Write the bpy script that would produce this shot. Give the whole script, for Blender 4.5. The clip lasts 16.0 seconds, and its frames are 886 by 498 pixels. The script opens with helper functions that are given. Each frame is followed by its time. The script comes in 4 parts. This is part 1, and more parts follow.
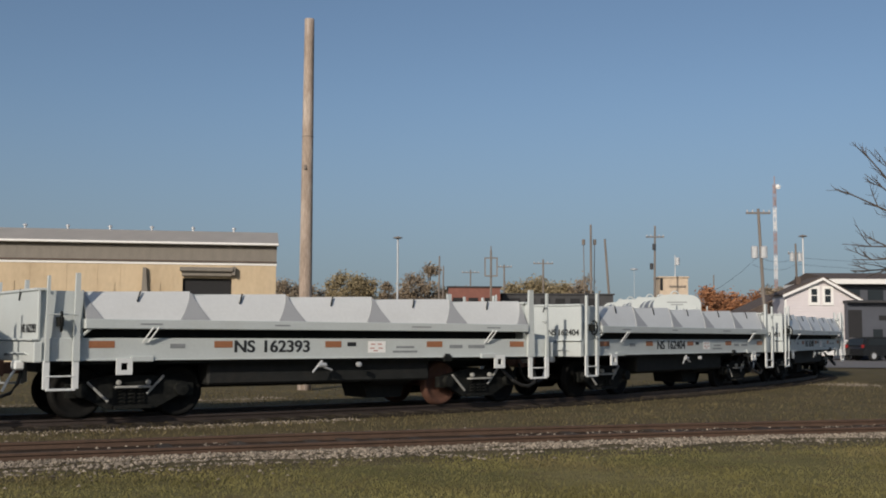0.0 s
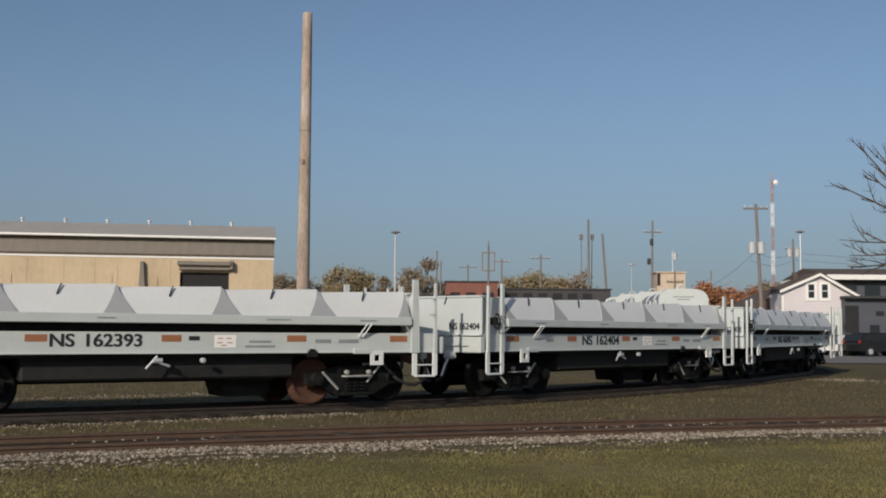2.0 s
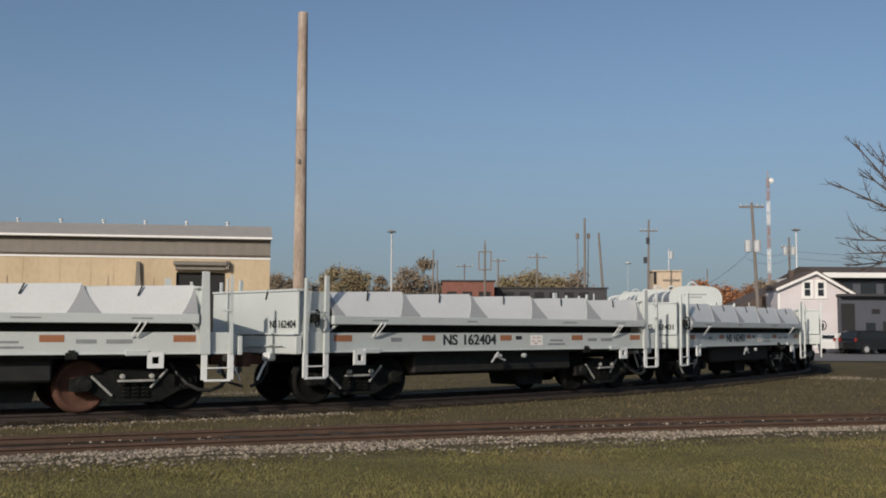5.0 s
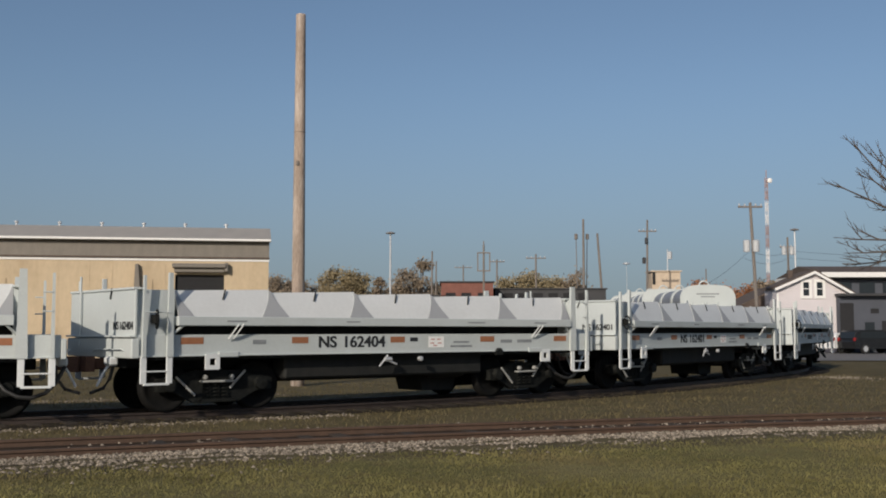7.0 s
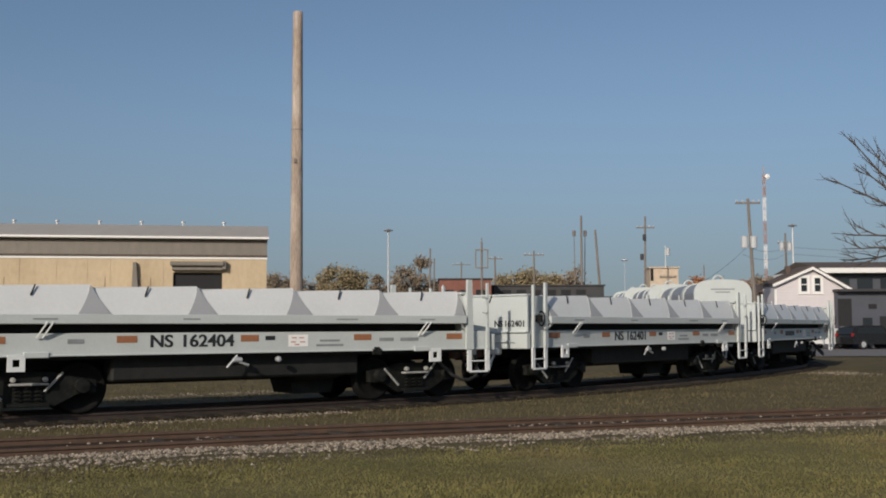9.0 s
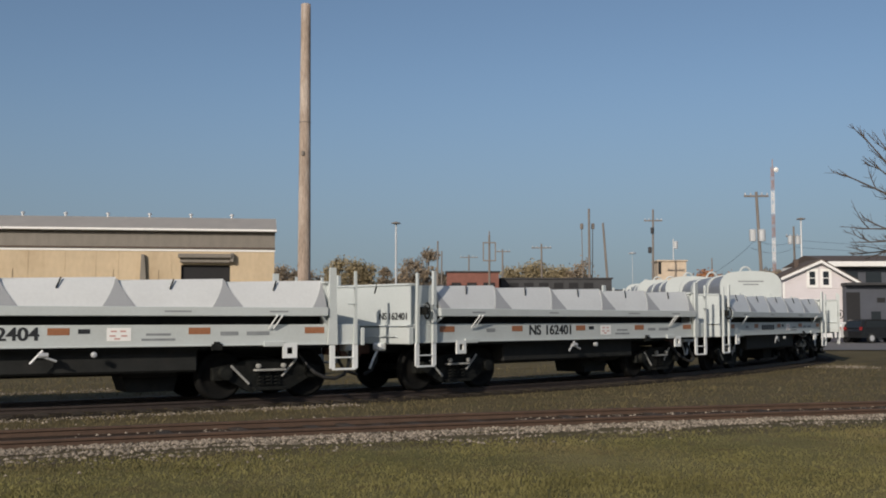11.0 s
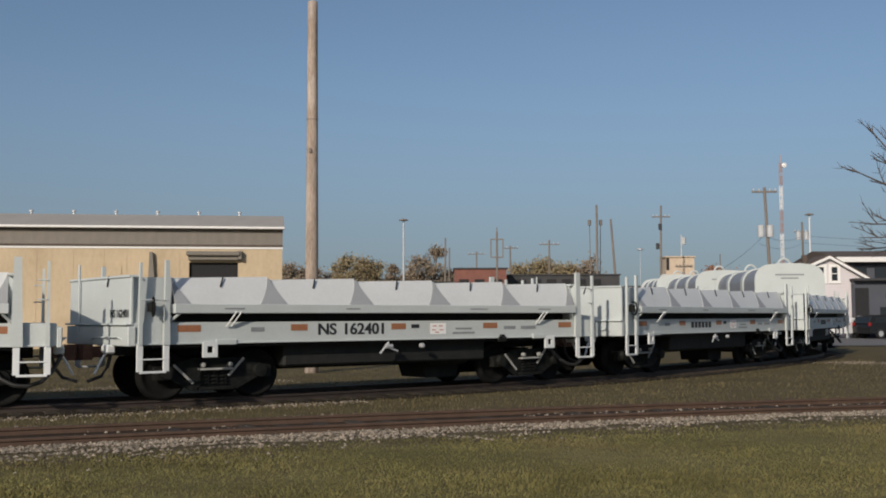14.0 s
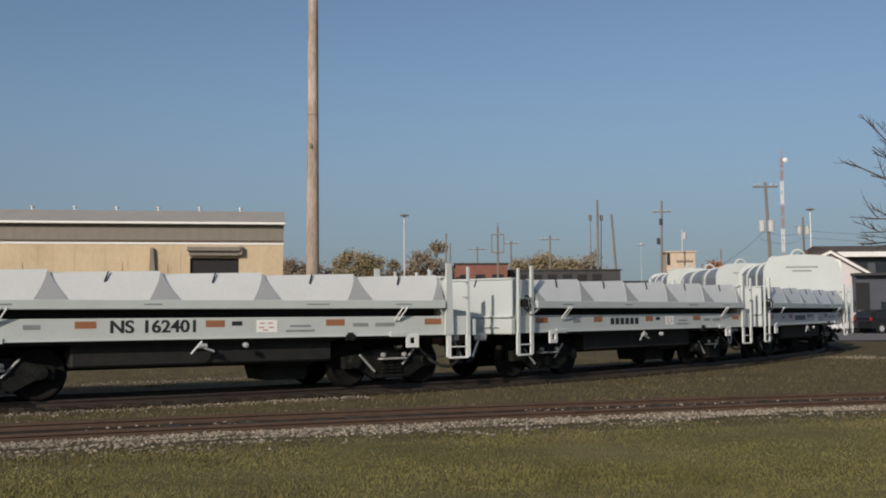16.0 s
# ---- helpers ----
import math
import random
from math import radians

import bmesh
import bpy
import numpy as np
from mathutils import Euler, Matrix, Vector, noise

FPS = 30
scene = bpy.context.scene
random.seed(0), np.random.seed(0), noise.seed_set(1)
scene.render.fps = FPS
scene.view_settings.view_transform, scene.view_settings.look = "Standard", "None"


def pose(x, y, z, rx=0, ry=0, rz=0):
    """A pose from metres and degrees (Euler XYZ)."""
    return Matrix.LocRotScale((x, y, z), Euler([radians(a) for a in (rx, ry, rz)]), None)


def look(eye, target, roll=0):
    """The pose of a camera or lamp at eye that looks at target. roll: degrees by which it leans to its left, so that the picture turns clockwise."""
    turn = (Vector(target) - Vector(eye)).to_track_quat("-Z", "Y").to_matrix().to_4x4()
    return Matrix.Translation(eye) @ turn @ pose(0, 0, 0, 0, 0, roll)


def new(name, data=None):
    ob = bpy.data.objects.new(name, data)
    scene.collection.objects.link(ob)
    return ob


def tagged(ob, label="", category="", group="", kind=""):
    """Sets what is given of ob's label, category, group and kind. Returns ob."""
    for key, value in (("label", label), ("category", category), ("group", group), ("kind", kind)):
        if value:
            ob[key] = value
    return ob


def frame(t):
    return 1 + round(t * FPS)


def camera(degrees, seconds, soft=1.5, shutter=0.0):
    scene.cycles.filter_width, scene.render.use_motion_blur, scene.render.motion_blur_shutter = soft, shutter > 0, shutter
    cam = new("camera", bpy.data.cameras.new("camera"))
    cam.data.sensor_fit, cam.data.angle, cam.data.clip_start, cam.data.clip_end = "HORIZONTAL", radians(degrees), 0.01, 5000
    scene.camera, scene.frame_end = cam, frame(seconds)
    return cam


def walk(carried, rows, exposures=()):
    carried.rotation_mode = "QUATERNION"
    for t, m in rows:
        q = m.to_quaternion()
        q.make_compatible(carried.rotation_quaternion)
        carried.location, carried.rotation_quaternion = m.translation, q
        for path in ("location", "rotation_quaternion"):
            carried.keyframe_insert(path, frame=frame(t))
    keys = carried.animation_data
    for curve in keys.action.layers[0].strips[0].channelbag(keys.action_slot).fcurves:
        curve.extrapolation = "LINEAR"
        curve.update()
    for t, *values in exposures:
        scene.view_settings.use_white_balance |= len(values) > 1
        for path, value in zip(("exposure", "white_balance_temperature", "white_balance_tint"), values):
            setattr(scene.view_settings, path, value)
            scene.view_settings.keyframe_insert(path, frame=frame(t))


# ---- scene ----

cam = camera(44.6, 16.0, soft=1.9)

# time, yaw, pitch, roll of the hand-held camera, which stands on one spot
TURNS = [(0.0, 0.367, 4.581, -0.289), (0.5, 0.458, 4.483, -0.302), (1.0, 0.378, 4.408, -0.375), (1.5, 0.327, 4.366, -0.378),
         (2.0, 0.226, 4.297, -0.43), (2.5, 0.191, 4.305, -0.487), (3.0, 0.074, 4.2, -0.457), (3.5, -0.033, 4.304, -0.325),
         (4.0, 0.008, 4.323, -0.361), (6.5, 0.046, 4.14, 0.002), (7.0, 0.0, 4.324, 0.0), (7.5, 0.083, 4.335, -0.244),
         (8.0, 0.003, 4.296, -0.074), (8.5, -0.022, 4.295, 0.182), (9.0, -0.092, 4.171, 0.21), (11.5, 0.354, 3.771, 0.072),
         (12.0, 0.351, 3.761, 0.094), (12.5, 0.394, 3.568, 0.248), (13.0, 0.577, 3.637, 0.368), (13.5, 0.633, 3.662, 0.415),
         (14.0, 0.716, 3.618, 0.231), (14.5, 1.0, 3.475, 0.242), (15.0, 0.761, 3.442, 0.25), (15.5, 0.764, 3.445, 0.24),
         (16.0, 0.763, 3.37, 0.304)]
EYE = (0.0, 0.0, 1.48)
walk(cam, [(t, pose(*EYE, 90 + p, r, w)) for t, w, p, r in TURNS], exposures=[(0.0, 0.0), (16.0, 0.0)])

# ---- light ----
SUN_UP, SUN_TO = 23.0, Vector((-0.4, -0.9165, 0))  # height in degrees; the way towards the sun on the ground
sun = new("sun", bpy.data.lights.new("sun", "SUN"))
sun.data.energy, sun.data.angle, sun.data.color = 3.2, radians(0.55), (1.0, 0.9, 0.77)
to_sun = SUN_TO * math.cos(radians(SUN_UP)) + Vector((0, 0, math.sin(radians(SUN_UP))))
sun.matrix_world = look(to_sun * 50, (0, 0, 0))
world = bpy.data.worlds.new("world")
scene.world = world
world.use_nodes = True
sky = world.node_tree.nodes.new("ShaderNodeTexSky")
sky.sky_type, sky.sun_disc = "NISHITA", False
sky.sun_elevation, sky.sun_rotation = radians(SUN_UP), math.atan2(SUN_TO.x, SUN_TO.y)
sky.air_density, sky.dust_density, sky.ozone_density = 1.0, 1.6, 2.2
back = world.node_tree.nodes["Background"]
coords = world.node_tree.nodes.new("ShaderNodeTexCoord")
lift = world.node_tree.nodes.new("ShaderNodeVectorMath")
lift.operation, lift.inputs[1].default_value = "ADD", (0, 0, 0.05)
world.node_tree.links.new(coords.outputs["Generated"], lift.inputs[0])
world.node_tree.links.new(lift.outputs[0], sky.inputs[0])
# autumn haze that greys the low sky all round
part_z = world.node_tree.nodes.new("ShaderNodeSeparateXYZ")
world.node_tree.links.new(coords.outputs["Generated"], part_z.inputs[0])
low = world.node_tree.nodes.new("ShaderNodeMapRange")
low.interpolation_type = "SMOOTHSTEP"
low.inputs[1].default_value, low.inputs[2].default_value = -0.05, 0.24
low.inputs[3].default_value, low.inputs[4].default_value = 0.85, 0.0
world.node_tree.links.new(part_z.outputs[2], low.inputs[0])
haze = world.node_tree.nodes.new("ShaderNodeMix")
haze.data_type = "RGBA"
haze.inputs[7].default_value = (1.9, 2.28, 2.72, 1)
world.node_tree.links.new(low.outputs[0], haze.inputs[0])
world.node_tree.links.new(sky.outputs[0], haze.inputs[6])
world.node_tree.links.new(haze.outputs[2], back.inputs[0])
back.inputs[1].default_value = 0.092


# ---- materials ----
def material(name, colour, rough=0.6, metal=0.0, spread=0.15, scale=6.0, fine=60.0, bump=0.15, dirt=None, amount=0.0, each=0.0, stretch=(1, 1, 1), spec=0.5, bands=None):
    """A procedural surface: two scales of variation, fine relief, and stains of colour dirt."""
    m = bpy.data.materials.new(name)
    m.use_nodes = True
    n, l = m.node_tree.nodes, m.node_tree.links
    bsdf = n["Principled BSDF"]
    bsdf.inputs["Roughness"].default_value, bsdf.inputs["Metallic"].default_value = rough, metal
    bsdf.inputs["Specular IOR Level"].default_value = spec
    co = n.new("ShaderNodeTexCoord")
    mp = n.new("ShaderNodeMapping")
    mp.inputs["Scale"].default_value = stretch
    l.new(co.outputs["Object"], mp.inputs[0])
    big, small = n.new("ShaderNodeTexNoise"), n.new("ShaderNodeTexNoise")
    big.inputs["Scale"].default_value, big.inputs["Detail"].default_value = scale, 5
    small.inputs["Scale"].default_value, small.inputs["Detail"].default_value = fine, 4
    for x in (big, small):
        l.new(mp.outputs[0], x.inputs["Vector"])
    add = n.new("ShaderNodeMath")
    add.operation = "ADD"
    l.new(big.outputs["Fac"], add.inputs[0]), l.new(small.outputs["Fac"], add.inputs[1])
    ramp = n.new("ShaderNodeMapRange")
    ramp.inputs[1].default_value, ramp.inputs[2].default_value = 0.65, 1.35
    ramp.inputs[3].default_value, ramp.inputs[4].default_value = 1 - spread, 1 + spread
    l.new(add.outputs[0], ramp.inputs[0])
    hsv = n.new("ShaderNodeHueSaturation")
    hsv.inputs["Color"].default_value = (*colour, 1)
    l.new(ramp.outputs[0], hsv.inputs["Value"])
    out = hsv.outputs[0]
    if each:
        info = n.new("ShaderNodeObjectInfo") if each > 0 else n.new("ShaderNodeNewGeometry")
        pick = info.outputs["Random"] if each > 0 else info.outputs["Random Per Island"]
        r2 = n.new("ShaderNodeMapRange")
        r2.inputs[3].default_value, r2.inputs[4].default_value = 1 - abs(each), 1 + abs(each)
        l.new(pick, r2.inputs[0])
        h2 = n.new("ShaderNodeHueSaturation")
        l.new(out, h2.inputs["Color"]), l.new(r2.outputs[0], h2.inputs["Value"])
        out = h2.outputs[0]
    if dirt:
        st = n.new("ShaderNodeTexNoise")
        st.inputs["Scale"].default_value, st.inputs["Detail"].default_value, st.inputs["Roughness"].default_value = scale * 0.6, 8, 0.65
        l.new(mp.outputs[0], st.inputs["Vector"])
        cut = n.new("ShaderNodeMapRange")
        cut.inputs[1].default_value, cut.inputs[2].default_value = 0.5, 0.72
        cut.inputs[4].default_value = amount
        l.new(st.outputs["Fac"], cut.inputs[0])
        mix = n.new("ShaderNodeMix")
        mix.data_type = "RGBA"
        l.new(cut.outputs[0], mix.inputs[0]), l.new(out, mix.inputs[6])
        mix.inputs[7].default_value = (*dirt, 1)
        out = mix.outputs[2]
    l.new(out, bsdf.inputs["Base Color"])
    if bump:
        bp = n.new("ShaderNodeBump")
        bp.inputs["Strength"].default_value, bp.inputs["Distance"].default_value = bump, 0.02
        l.new(add.outputs[0], bp.inputs["Height"])
        l.new(bp.outputs[0], bsdf.inputs["Normal"])
    return m


PAINT = material("pale_grey_car_paint", (0.51, 0.545, 0.54), 0.5, spread=0.05, scale=1.2, fine=25, bump=0.02, dirt=(0.42, 0.41, 0.37), amount=0.25)
# lighter copy of the car paint: light on the leaning panels painted in
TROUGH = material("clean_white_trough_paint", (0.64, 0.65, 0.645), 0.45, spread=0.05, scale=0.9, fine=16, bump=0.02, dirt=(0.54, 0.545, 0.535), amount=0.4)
# car paint darkened: the gussets' shade is put into this grey
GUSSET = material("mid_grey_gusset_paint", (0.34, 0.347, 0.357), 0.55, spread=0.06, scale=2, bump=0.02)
WHITE = material("white_step_paint", (0.68, 0.7, 0.7), 0.5, spread=0.05, bump=0.02)
BLACK = material("black_underframe", (0.017, 0.018, 0.0175), 0.75, spread=0.3, scale=4, bump=0.1, dirt=(0.035, 0.03, 0.025), amount=0.4, spec=0.3)
TRUCK = material("greasy_truck_casting", (0.009, 0.0098, 0.0094), 0.7, spread=0.5, scale=7, bump=0.25, dirt=(0.036, 0.036, 0.031), amount=0.5, spec=0.15)
WHEEL = material("dark_wheel_steel", (0.008, 0.008, 0.0078), 0.75, 0.0, spread=0.5, scale=5, bump=0.1, dirt=(0.014, 0.0125, 0.011), amount=0.7, spec=0.15)
# pale grey for truck highlights, painted on instead of lit
EDGE = material("scuffed_grey_edge", (0.36, 0.36, 0.345), 0.6, spread=0.3, scale=15, bump=0.05)
RUSTWHEEL = material("orange_rust_wheel", (0.09, 0.04, 0.025), 0.85, spread=0.25, scale=8, bump=0.1)
REFLECT = material("orange_reflector", (0.32, 0.135, 0.065), 0.5, spread=0.15, scale=20, bump=0.0)
INK = material("black_lettering", (0.02, 0.022, 0.025), 0.6, spread=0.1, bump=0)
GREYINK = material("faded_lettering", (0.24, 0.255, 0.265), 0.6, spread=0.2, bump=0)
PLACARD = material("white_placard", (0.85, 0.84, 0.82), 0.5, spread=0.08, scale=25, bump=0)
MARKS = material("faded_red_print", (0.55, 0.28, 0.24), 0.6, spread=0.2, scale=30, bump=0)
BLUE = material("blue_mark", (0.1, 0.3, 0.6), 0.5, bump=0)
HOODM = material("grey_hood_steel", (0.25, 0.265, 0.295), 0.5, 0.1, spread=0.14, scale=0.8, fine=18, bump=0.03, dirt=(0.42, 0.43, 0.43), amount=0.3)
RUSTY = material("brown_rust", (0.12, 0.06, 0.04), 0.85, spread=0.3, scale=9, bump=0.2)
RAIL = material("rusty_rail", (0.075, 0.044, 0.029), 0.8, 0.0, spread=0.3, scale=5, bump=0.1)
SHINE = material("worn_rail", (0.06, 0.045, 0.038), 0.55, 0.4, spread=0.3, scale=5, bump=0.05)
TIE = material("weathered_tie_wood", (0.034, 0.025, 0.018), 0.9, spread=0.35, scale=4, stretch=(1, 8, 8), bump=0.4, each=0.3)
STONE = material("pale_ballast_stone", (0.23, 0.195, 0.155), 0.95, spread=0.4, scale=14, fine=40, bump=0.3, each=-0.7, spec=0.1)
GRASS = material("autumn_lawn_blades", (0.152, 0.136, 0.053), 0.9, spread=0.35, scale=0.35, fine=1.4, bump=0, each=-0.1, dirt=(0.163, 0.116, 0.072), amount=0.7, spec=0.15)
DRY = material("dry_grass_blades", (0.125, 0.101, 0.05), 0.85, spread=0.3, scale=0.5, fine=2, bump=0, each=-0.12, spec=0.2)
POLEWOOD = material("bleached_pole_wood", (0.34, 0.27, 0.22), 0.9, spread=0.38, scale=5, fine=40, stretch=(1, 1, 0.14), bump=0.5, dirt=(0.66, 0.58, 0.52), amount=0.95, spec=0.2)
DARKWOOD = material("dark_pole_wood", (0.19, 0.165, 0.145), 0.9, spread=0.25, scale=4, stretch=(1, 1, 0.15), bump=0.3)
CREAM = material("cream_block_wall", (0.52, 0.41, 0.275), 0.85, spread=0.1, scale=0.7, fine=5, bump=0.1, dirt=(0.34, 0.25, 0.155), amount=0.6, stretch=(1, 1, 0.5))
BANDM = material("grey_metal_band", (0.19, 0.17, 0.145), 0.7, spread=0.15, scale=1, fine=14, stretch=(3, 1, 1), bump=0.1)
ROOFM = material("pale_sheet_roof", (0.42, 0.38, 0.33), 0.65, spread=0.1, scale=0.6, fine=10, stretch=(2, 0.4, 1), bump=0.08)
TRIMW = material("white_trim_paint", (0.78, 0.77, 0.75), 0.6, spread=0.05, bump=0.02)
SIDING = material("pale_lilac_siding", (0.6, 0.56, 0.575), 0.7, spread=0.06, scale=1, bump=0.05)
SHINGLE = material("brown_shingle", (0.1, 0.075, 0.062), 0.9, spread=0.3, scale=5, fine=25, bump=0.3)
SLATE = material("blue_grey_siding", (0.07, 0.076, 0.094), 0.8, spread=0.15, scale=1, bump=0.1)
VOID = material("dark_opening", (0.018, 0.018, 0.02), 0.9, bump=0)
GLASS = material("dark_window_glass", (0.02, 0.025, 0.03), 0.08, spread=0.1, bump=0)
BRICK = material("red_brick", (0.2, 0.085, 0.066), 0.9, spread=0.2, scale=2, fine=20, bump=0.2)
DULL = material("dark_tar_and_metal", (0.045, 0.045, 0.048), 0.8, spread=0.3, scale=1, bump=0.1)
TAN = material("tan_brick", (0.56, 0.45, 0.34), 0.85, spread=0.12, scale=2, bump=0.1)
GALV = material("galvanised_metal", (0.55, 0.56, 0.57), 0.5, 0.4, spread=0.1, bump=0.05)
MASTRED = material("mast_red_paint", (0.36, 0.26, 0.25), 0.6, bump=0)
MASTW = material("mast_white_paint", (0.75, 0.74, 0.74), 0.6, bump=0)
BARK = material("grey_bark", (0.08, 0.062, 0.05), 0.9, spread=0.3, scale=6, bump=0.4, stretch=(1, 1, 0.3))
ASPHALT = material("grey_lot_asphalt", (0.16, 0.15, 0.145), 0.9, spread=0.15, scale=1.5, bump=0.1)
LEAF_Y = material("olive_yellow_leaves", (0.29, 0.235, 0.14), 0.9, spread=0.15, scale=0.4, bump=0, each=-0.15, spec=0.1)
LEAF_B = material("brown_leaves", (0.265, 0.21, 0.15), 0.9, spread=0.15, scale=0.4, bump=0, each=-0.15, spec=0.1)
LEAF_O = material("rust_orange_leaves", (0.33, 0.15, 0.07), 0.8, spread=0.3, scale=0.4, bump=0, each=-0.4)
CARBLACK = material("black_car_paint", (0.015, 0.016, 0.018), 0.2, spread=0.1, bump=0)
CARWHITE = material("white_car_paint", (0.75, 0.75, 0.75), 0.25, spread=0.04, bump=0)
CARRED = material("red_car_paint", (0.35, 0.03, 0.03), 0.25, spread=0.04, bump=0)
TYRE = material("tyre_rubber", (0.02, 0.02, 0.02), 0.85, bump=0.05)
TAIL = material("red_tail_lens", (0.26, 0.02, 0.02), 0.2, bump=0)
RUBBER = material("black_hose_rubber", (0.018, 0.018, 0.018), 0.6, bump=0.02)
# cinder bed, its colour darkened to deepen the shade under the train
SIDE = material("oily_cinder_bed", (0.028, 0.023, 0.018), 0.95, spread=0.35, scale=2, fine=30, bump=0.5, dirt=(0.07, 0.055, 0.04), amount=0.6, spec=0.1)


def ground_material():
    """Lawn, bare brown earth and gravel fines, laid out along the near track, which runs in y = line(x)."""
    m = bpy.data.materials.new("lawn_and_earth")
    m.use_nodes = True
    n, l = m.node_tree.nodes, m.node_tree.links
    bsdf = n["Principled BSDF"]
    bsdf.inputs["Roughness"].default_value = 0.95
    bsdf.inputs["Specular IOR Level"].default_value = 0.15
    att = n.new("ShaderNodeAttribute")
    att.attribute_name = "kind_of_ground"
    sep = n.new("ShaderNodeSeparateColor")
    l.new(att.outputs["Color"], sep.inputs[0])
    co = n.new("ShaderNodeTexCoord")

    def nz(scale, detail=6, rough=0.6):
        t = n.new("ShaderNodeTexNoise")
        t.inputs["Scale"].default_value, t.inputs["Detail"].default_value, t.inputs["Roughness"].default_value = scale, detail, rough
        l.new(co.outputs["Object"], t.inputs["Vector"])
        return t.outputs["Fac"]

    def two(a, b, fac, lo=0.35, hi=0.65):
        r = n.new("ShaderNodeMapRange")
        r.inputs[1].default_value, r.inputs[2].default_value = lo, hi
        l.new(fac, r.inputs[0])
        x = n.new("ShaderNodeMix")
        x.data_type = "RGBA"
        l.new(r.outputs[0], x.inputs[0])
        for i, c in ((6, a), (7, b)):
            if isinstance(c, tuple):
                x.inputs[i].default_value = (*c, 1)
            else:
                l.new(c, x.inputs[i])
        return x.outputs[2]

    lawn = two(two((0.135, 0.122, 0.044), (0.2, 0.17, 0.074), nz(0.45)), (0.14, 0.1, 0.048), nz(2.5), 0.5, 0.75)
    earth = two(two((0.097, 0.077, 0.04), (0.143, 0.112, 0.06), nz(0.9)), (0.104, 0.092, 0.042), nz(3.0), 0.48, 0.68)
    gravel = two((0.077, 0.057, 0.040), (0.221, 0.182, 0.144), nz(22, 3), 0.42, 0.62)

    def mixed(a, b, fac, noise_scale):
        s = n.new("ShaderNodeMath")
        s.operation = "ADD"
        k = n.new("ShaderNodeMath")
        k.operation = "MULTIPLY_ADD"
        l.new(nz(noise_scale), k.inputs[0])
        k.inputs[1].default_value, k.inputs[2].default_value = 0.8, -0.4
        l.new(fac, s.inputs[0]), l.new(k.outputs[0], s.inputs[1])
        return two(a, b, s.outputs[0], 0.35, 0.65)

    c = mixed(earth, lawn, sep.outputs[0], 1.6)
    c = mixed(c, gravel, sep.outputs[1], 2.2)
    c = mixed(c, two((0.03, 0.02, 0.013), (0.056, 0.037, 0.025), nz(4.0)), sep.outputs[2], 1.2)
    l.new(c, bsdf.inputs["Base Color"])
    bp = n.new("ShaderNodeBump")
    bp.inputs["Strength"].default_value, bp.inputs["Distance"].default_value = 0.6, 0.05
    l.new(nz(14, 8, 0.7), bp.inputs["Height"])
    l.new(bp.outputs[0], bsdf.inputs["Normal"])
    return m


GROUND = ground_material()


# ---- mesh helpers ----
def link(name, bm, mat, parent=None, label="", smooth=False):
    me = bpy.data.meshes.new(name)
    bmesh.ops.recalc_face_normals(bm, faces=bm.faces)
    bm.to_mesh(me)
    bm.free()
    me.materials.append(mat)
    if smooth:
        me.shade_smooth()
    ob = new(name, me)
    if parent is not None:
        ob.parent = parent
    return tagged(ob, label)


def part(name, bm, mat, parent, label="", smooth=False):
    return link(name, bm, mat, parent, label, smooth)


def part_again(ob, x=0.0, y=0.0, z=0.0, rz=0.0):
    """The same piece once more, on the same mesh, under the same thing."""
    o = ob.copy()
    scene.collection.objects.link(o)
    o.parent = ob.parent
    o.matrix_basis = pose(x, y, z, 0, 0, rz)
    return o


def empty(name, m, label, category, group=""):
    e = new(name)
    e.matrix_basis = m
    return tagged(e, label, category, group)


def box(bm, x0, x1, y0, y1, z0, z1, bevel=0.0):
    v = [bm.verts.new((x, y, z)) for x in (x0, x1) for y in (y0, y1) for z in (z0, z1)]
    fs = [bm.faces.new([v[i] for i in q]) for q in ((0, 1, 3, 2), (4, 6, 7, 5), (0, 4, 5, 1), (2, 3, 7, 6), (0, 2, 6, 4), (1, 5, 7, 3))]
    if bevel:
        bmesh.ops.bevel(bm, geom=list({e for f in fs for e in f.edges}), offset=bevel, segments=1, affect="EDGES", profile=0.5)
    return bm


def bx(*a, **k):
    return box(bmesh.new(), *a, **k)


def prism(bm, outline, axis, a, b):
    """A flat outline of (u, v) pairs drawn out along an axis from a to b."""
    def put(u, v, w):
        return {"x": (w, u, v), "y": (u, w, v), "z": (u, v, w)}[axis]
    lo = [bm.verts.new(put(u, v, a)) for u, v in outline]
    hi = [bm.verts.new(put(u, v, b)) for u, v in outline]
    bm.faces.new(lo), bm.faces.new(hi)
    for i in range(len(lo)):
        j = (i + 1) % len(lo)
        bm.faces.new((lo[i], lo[j], hi[j], hi[i]))
    return bm


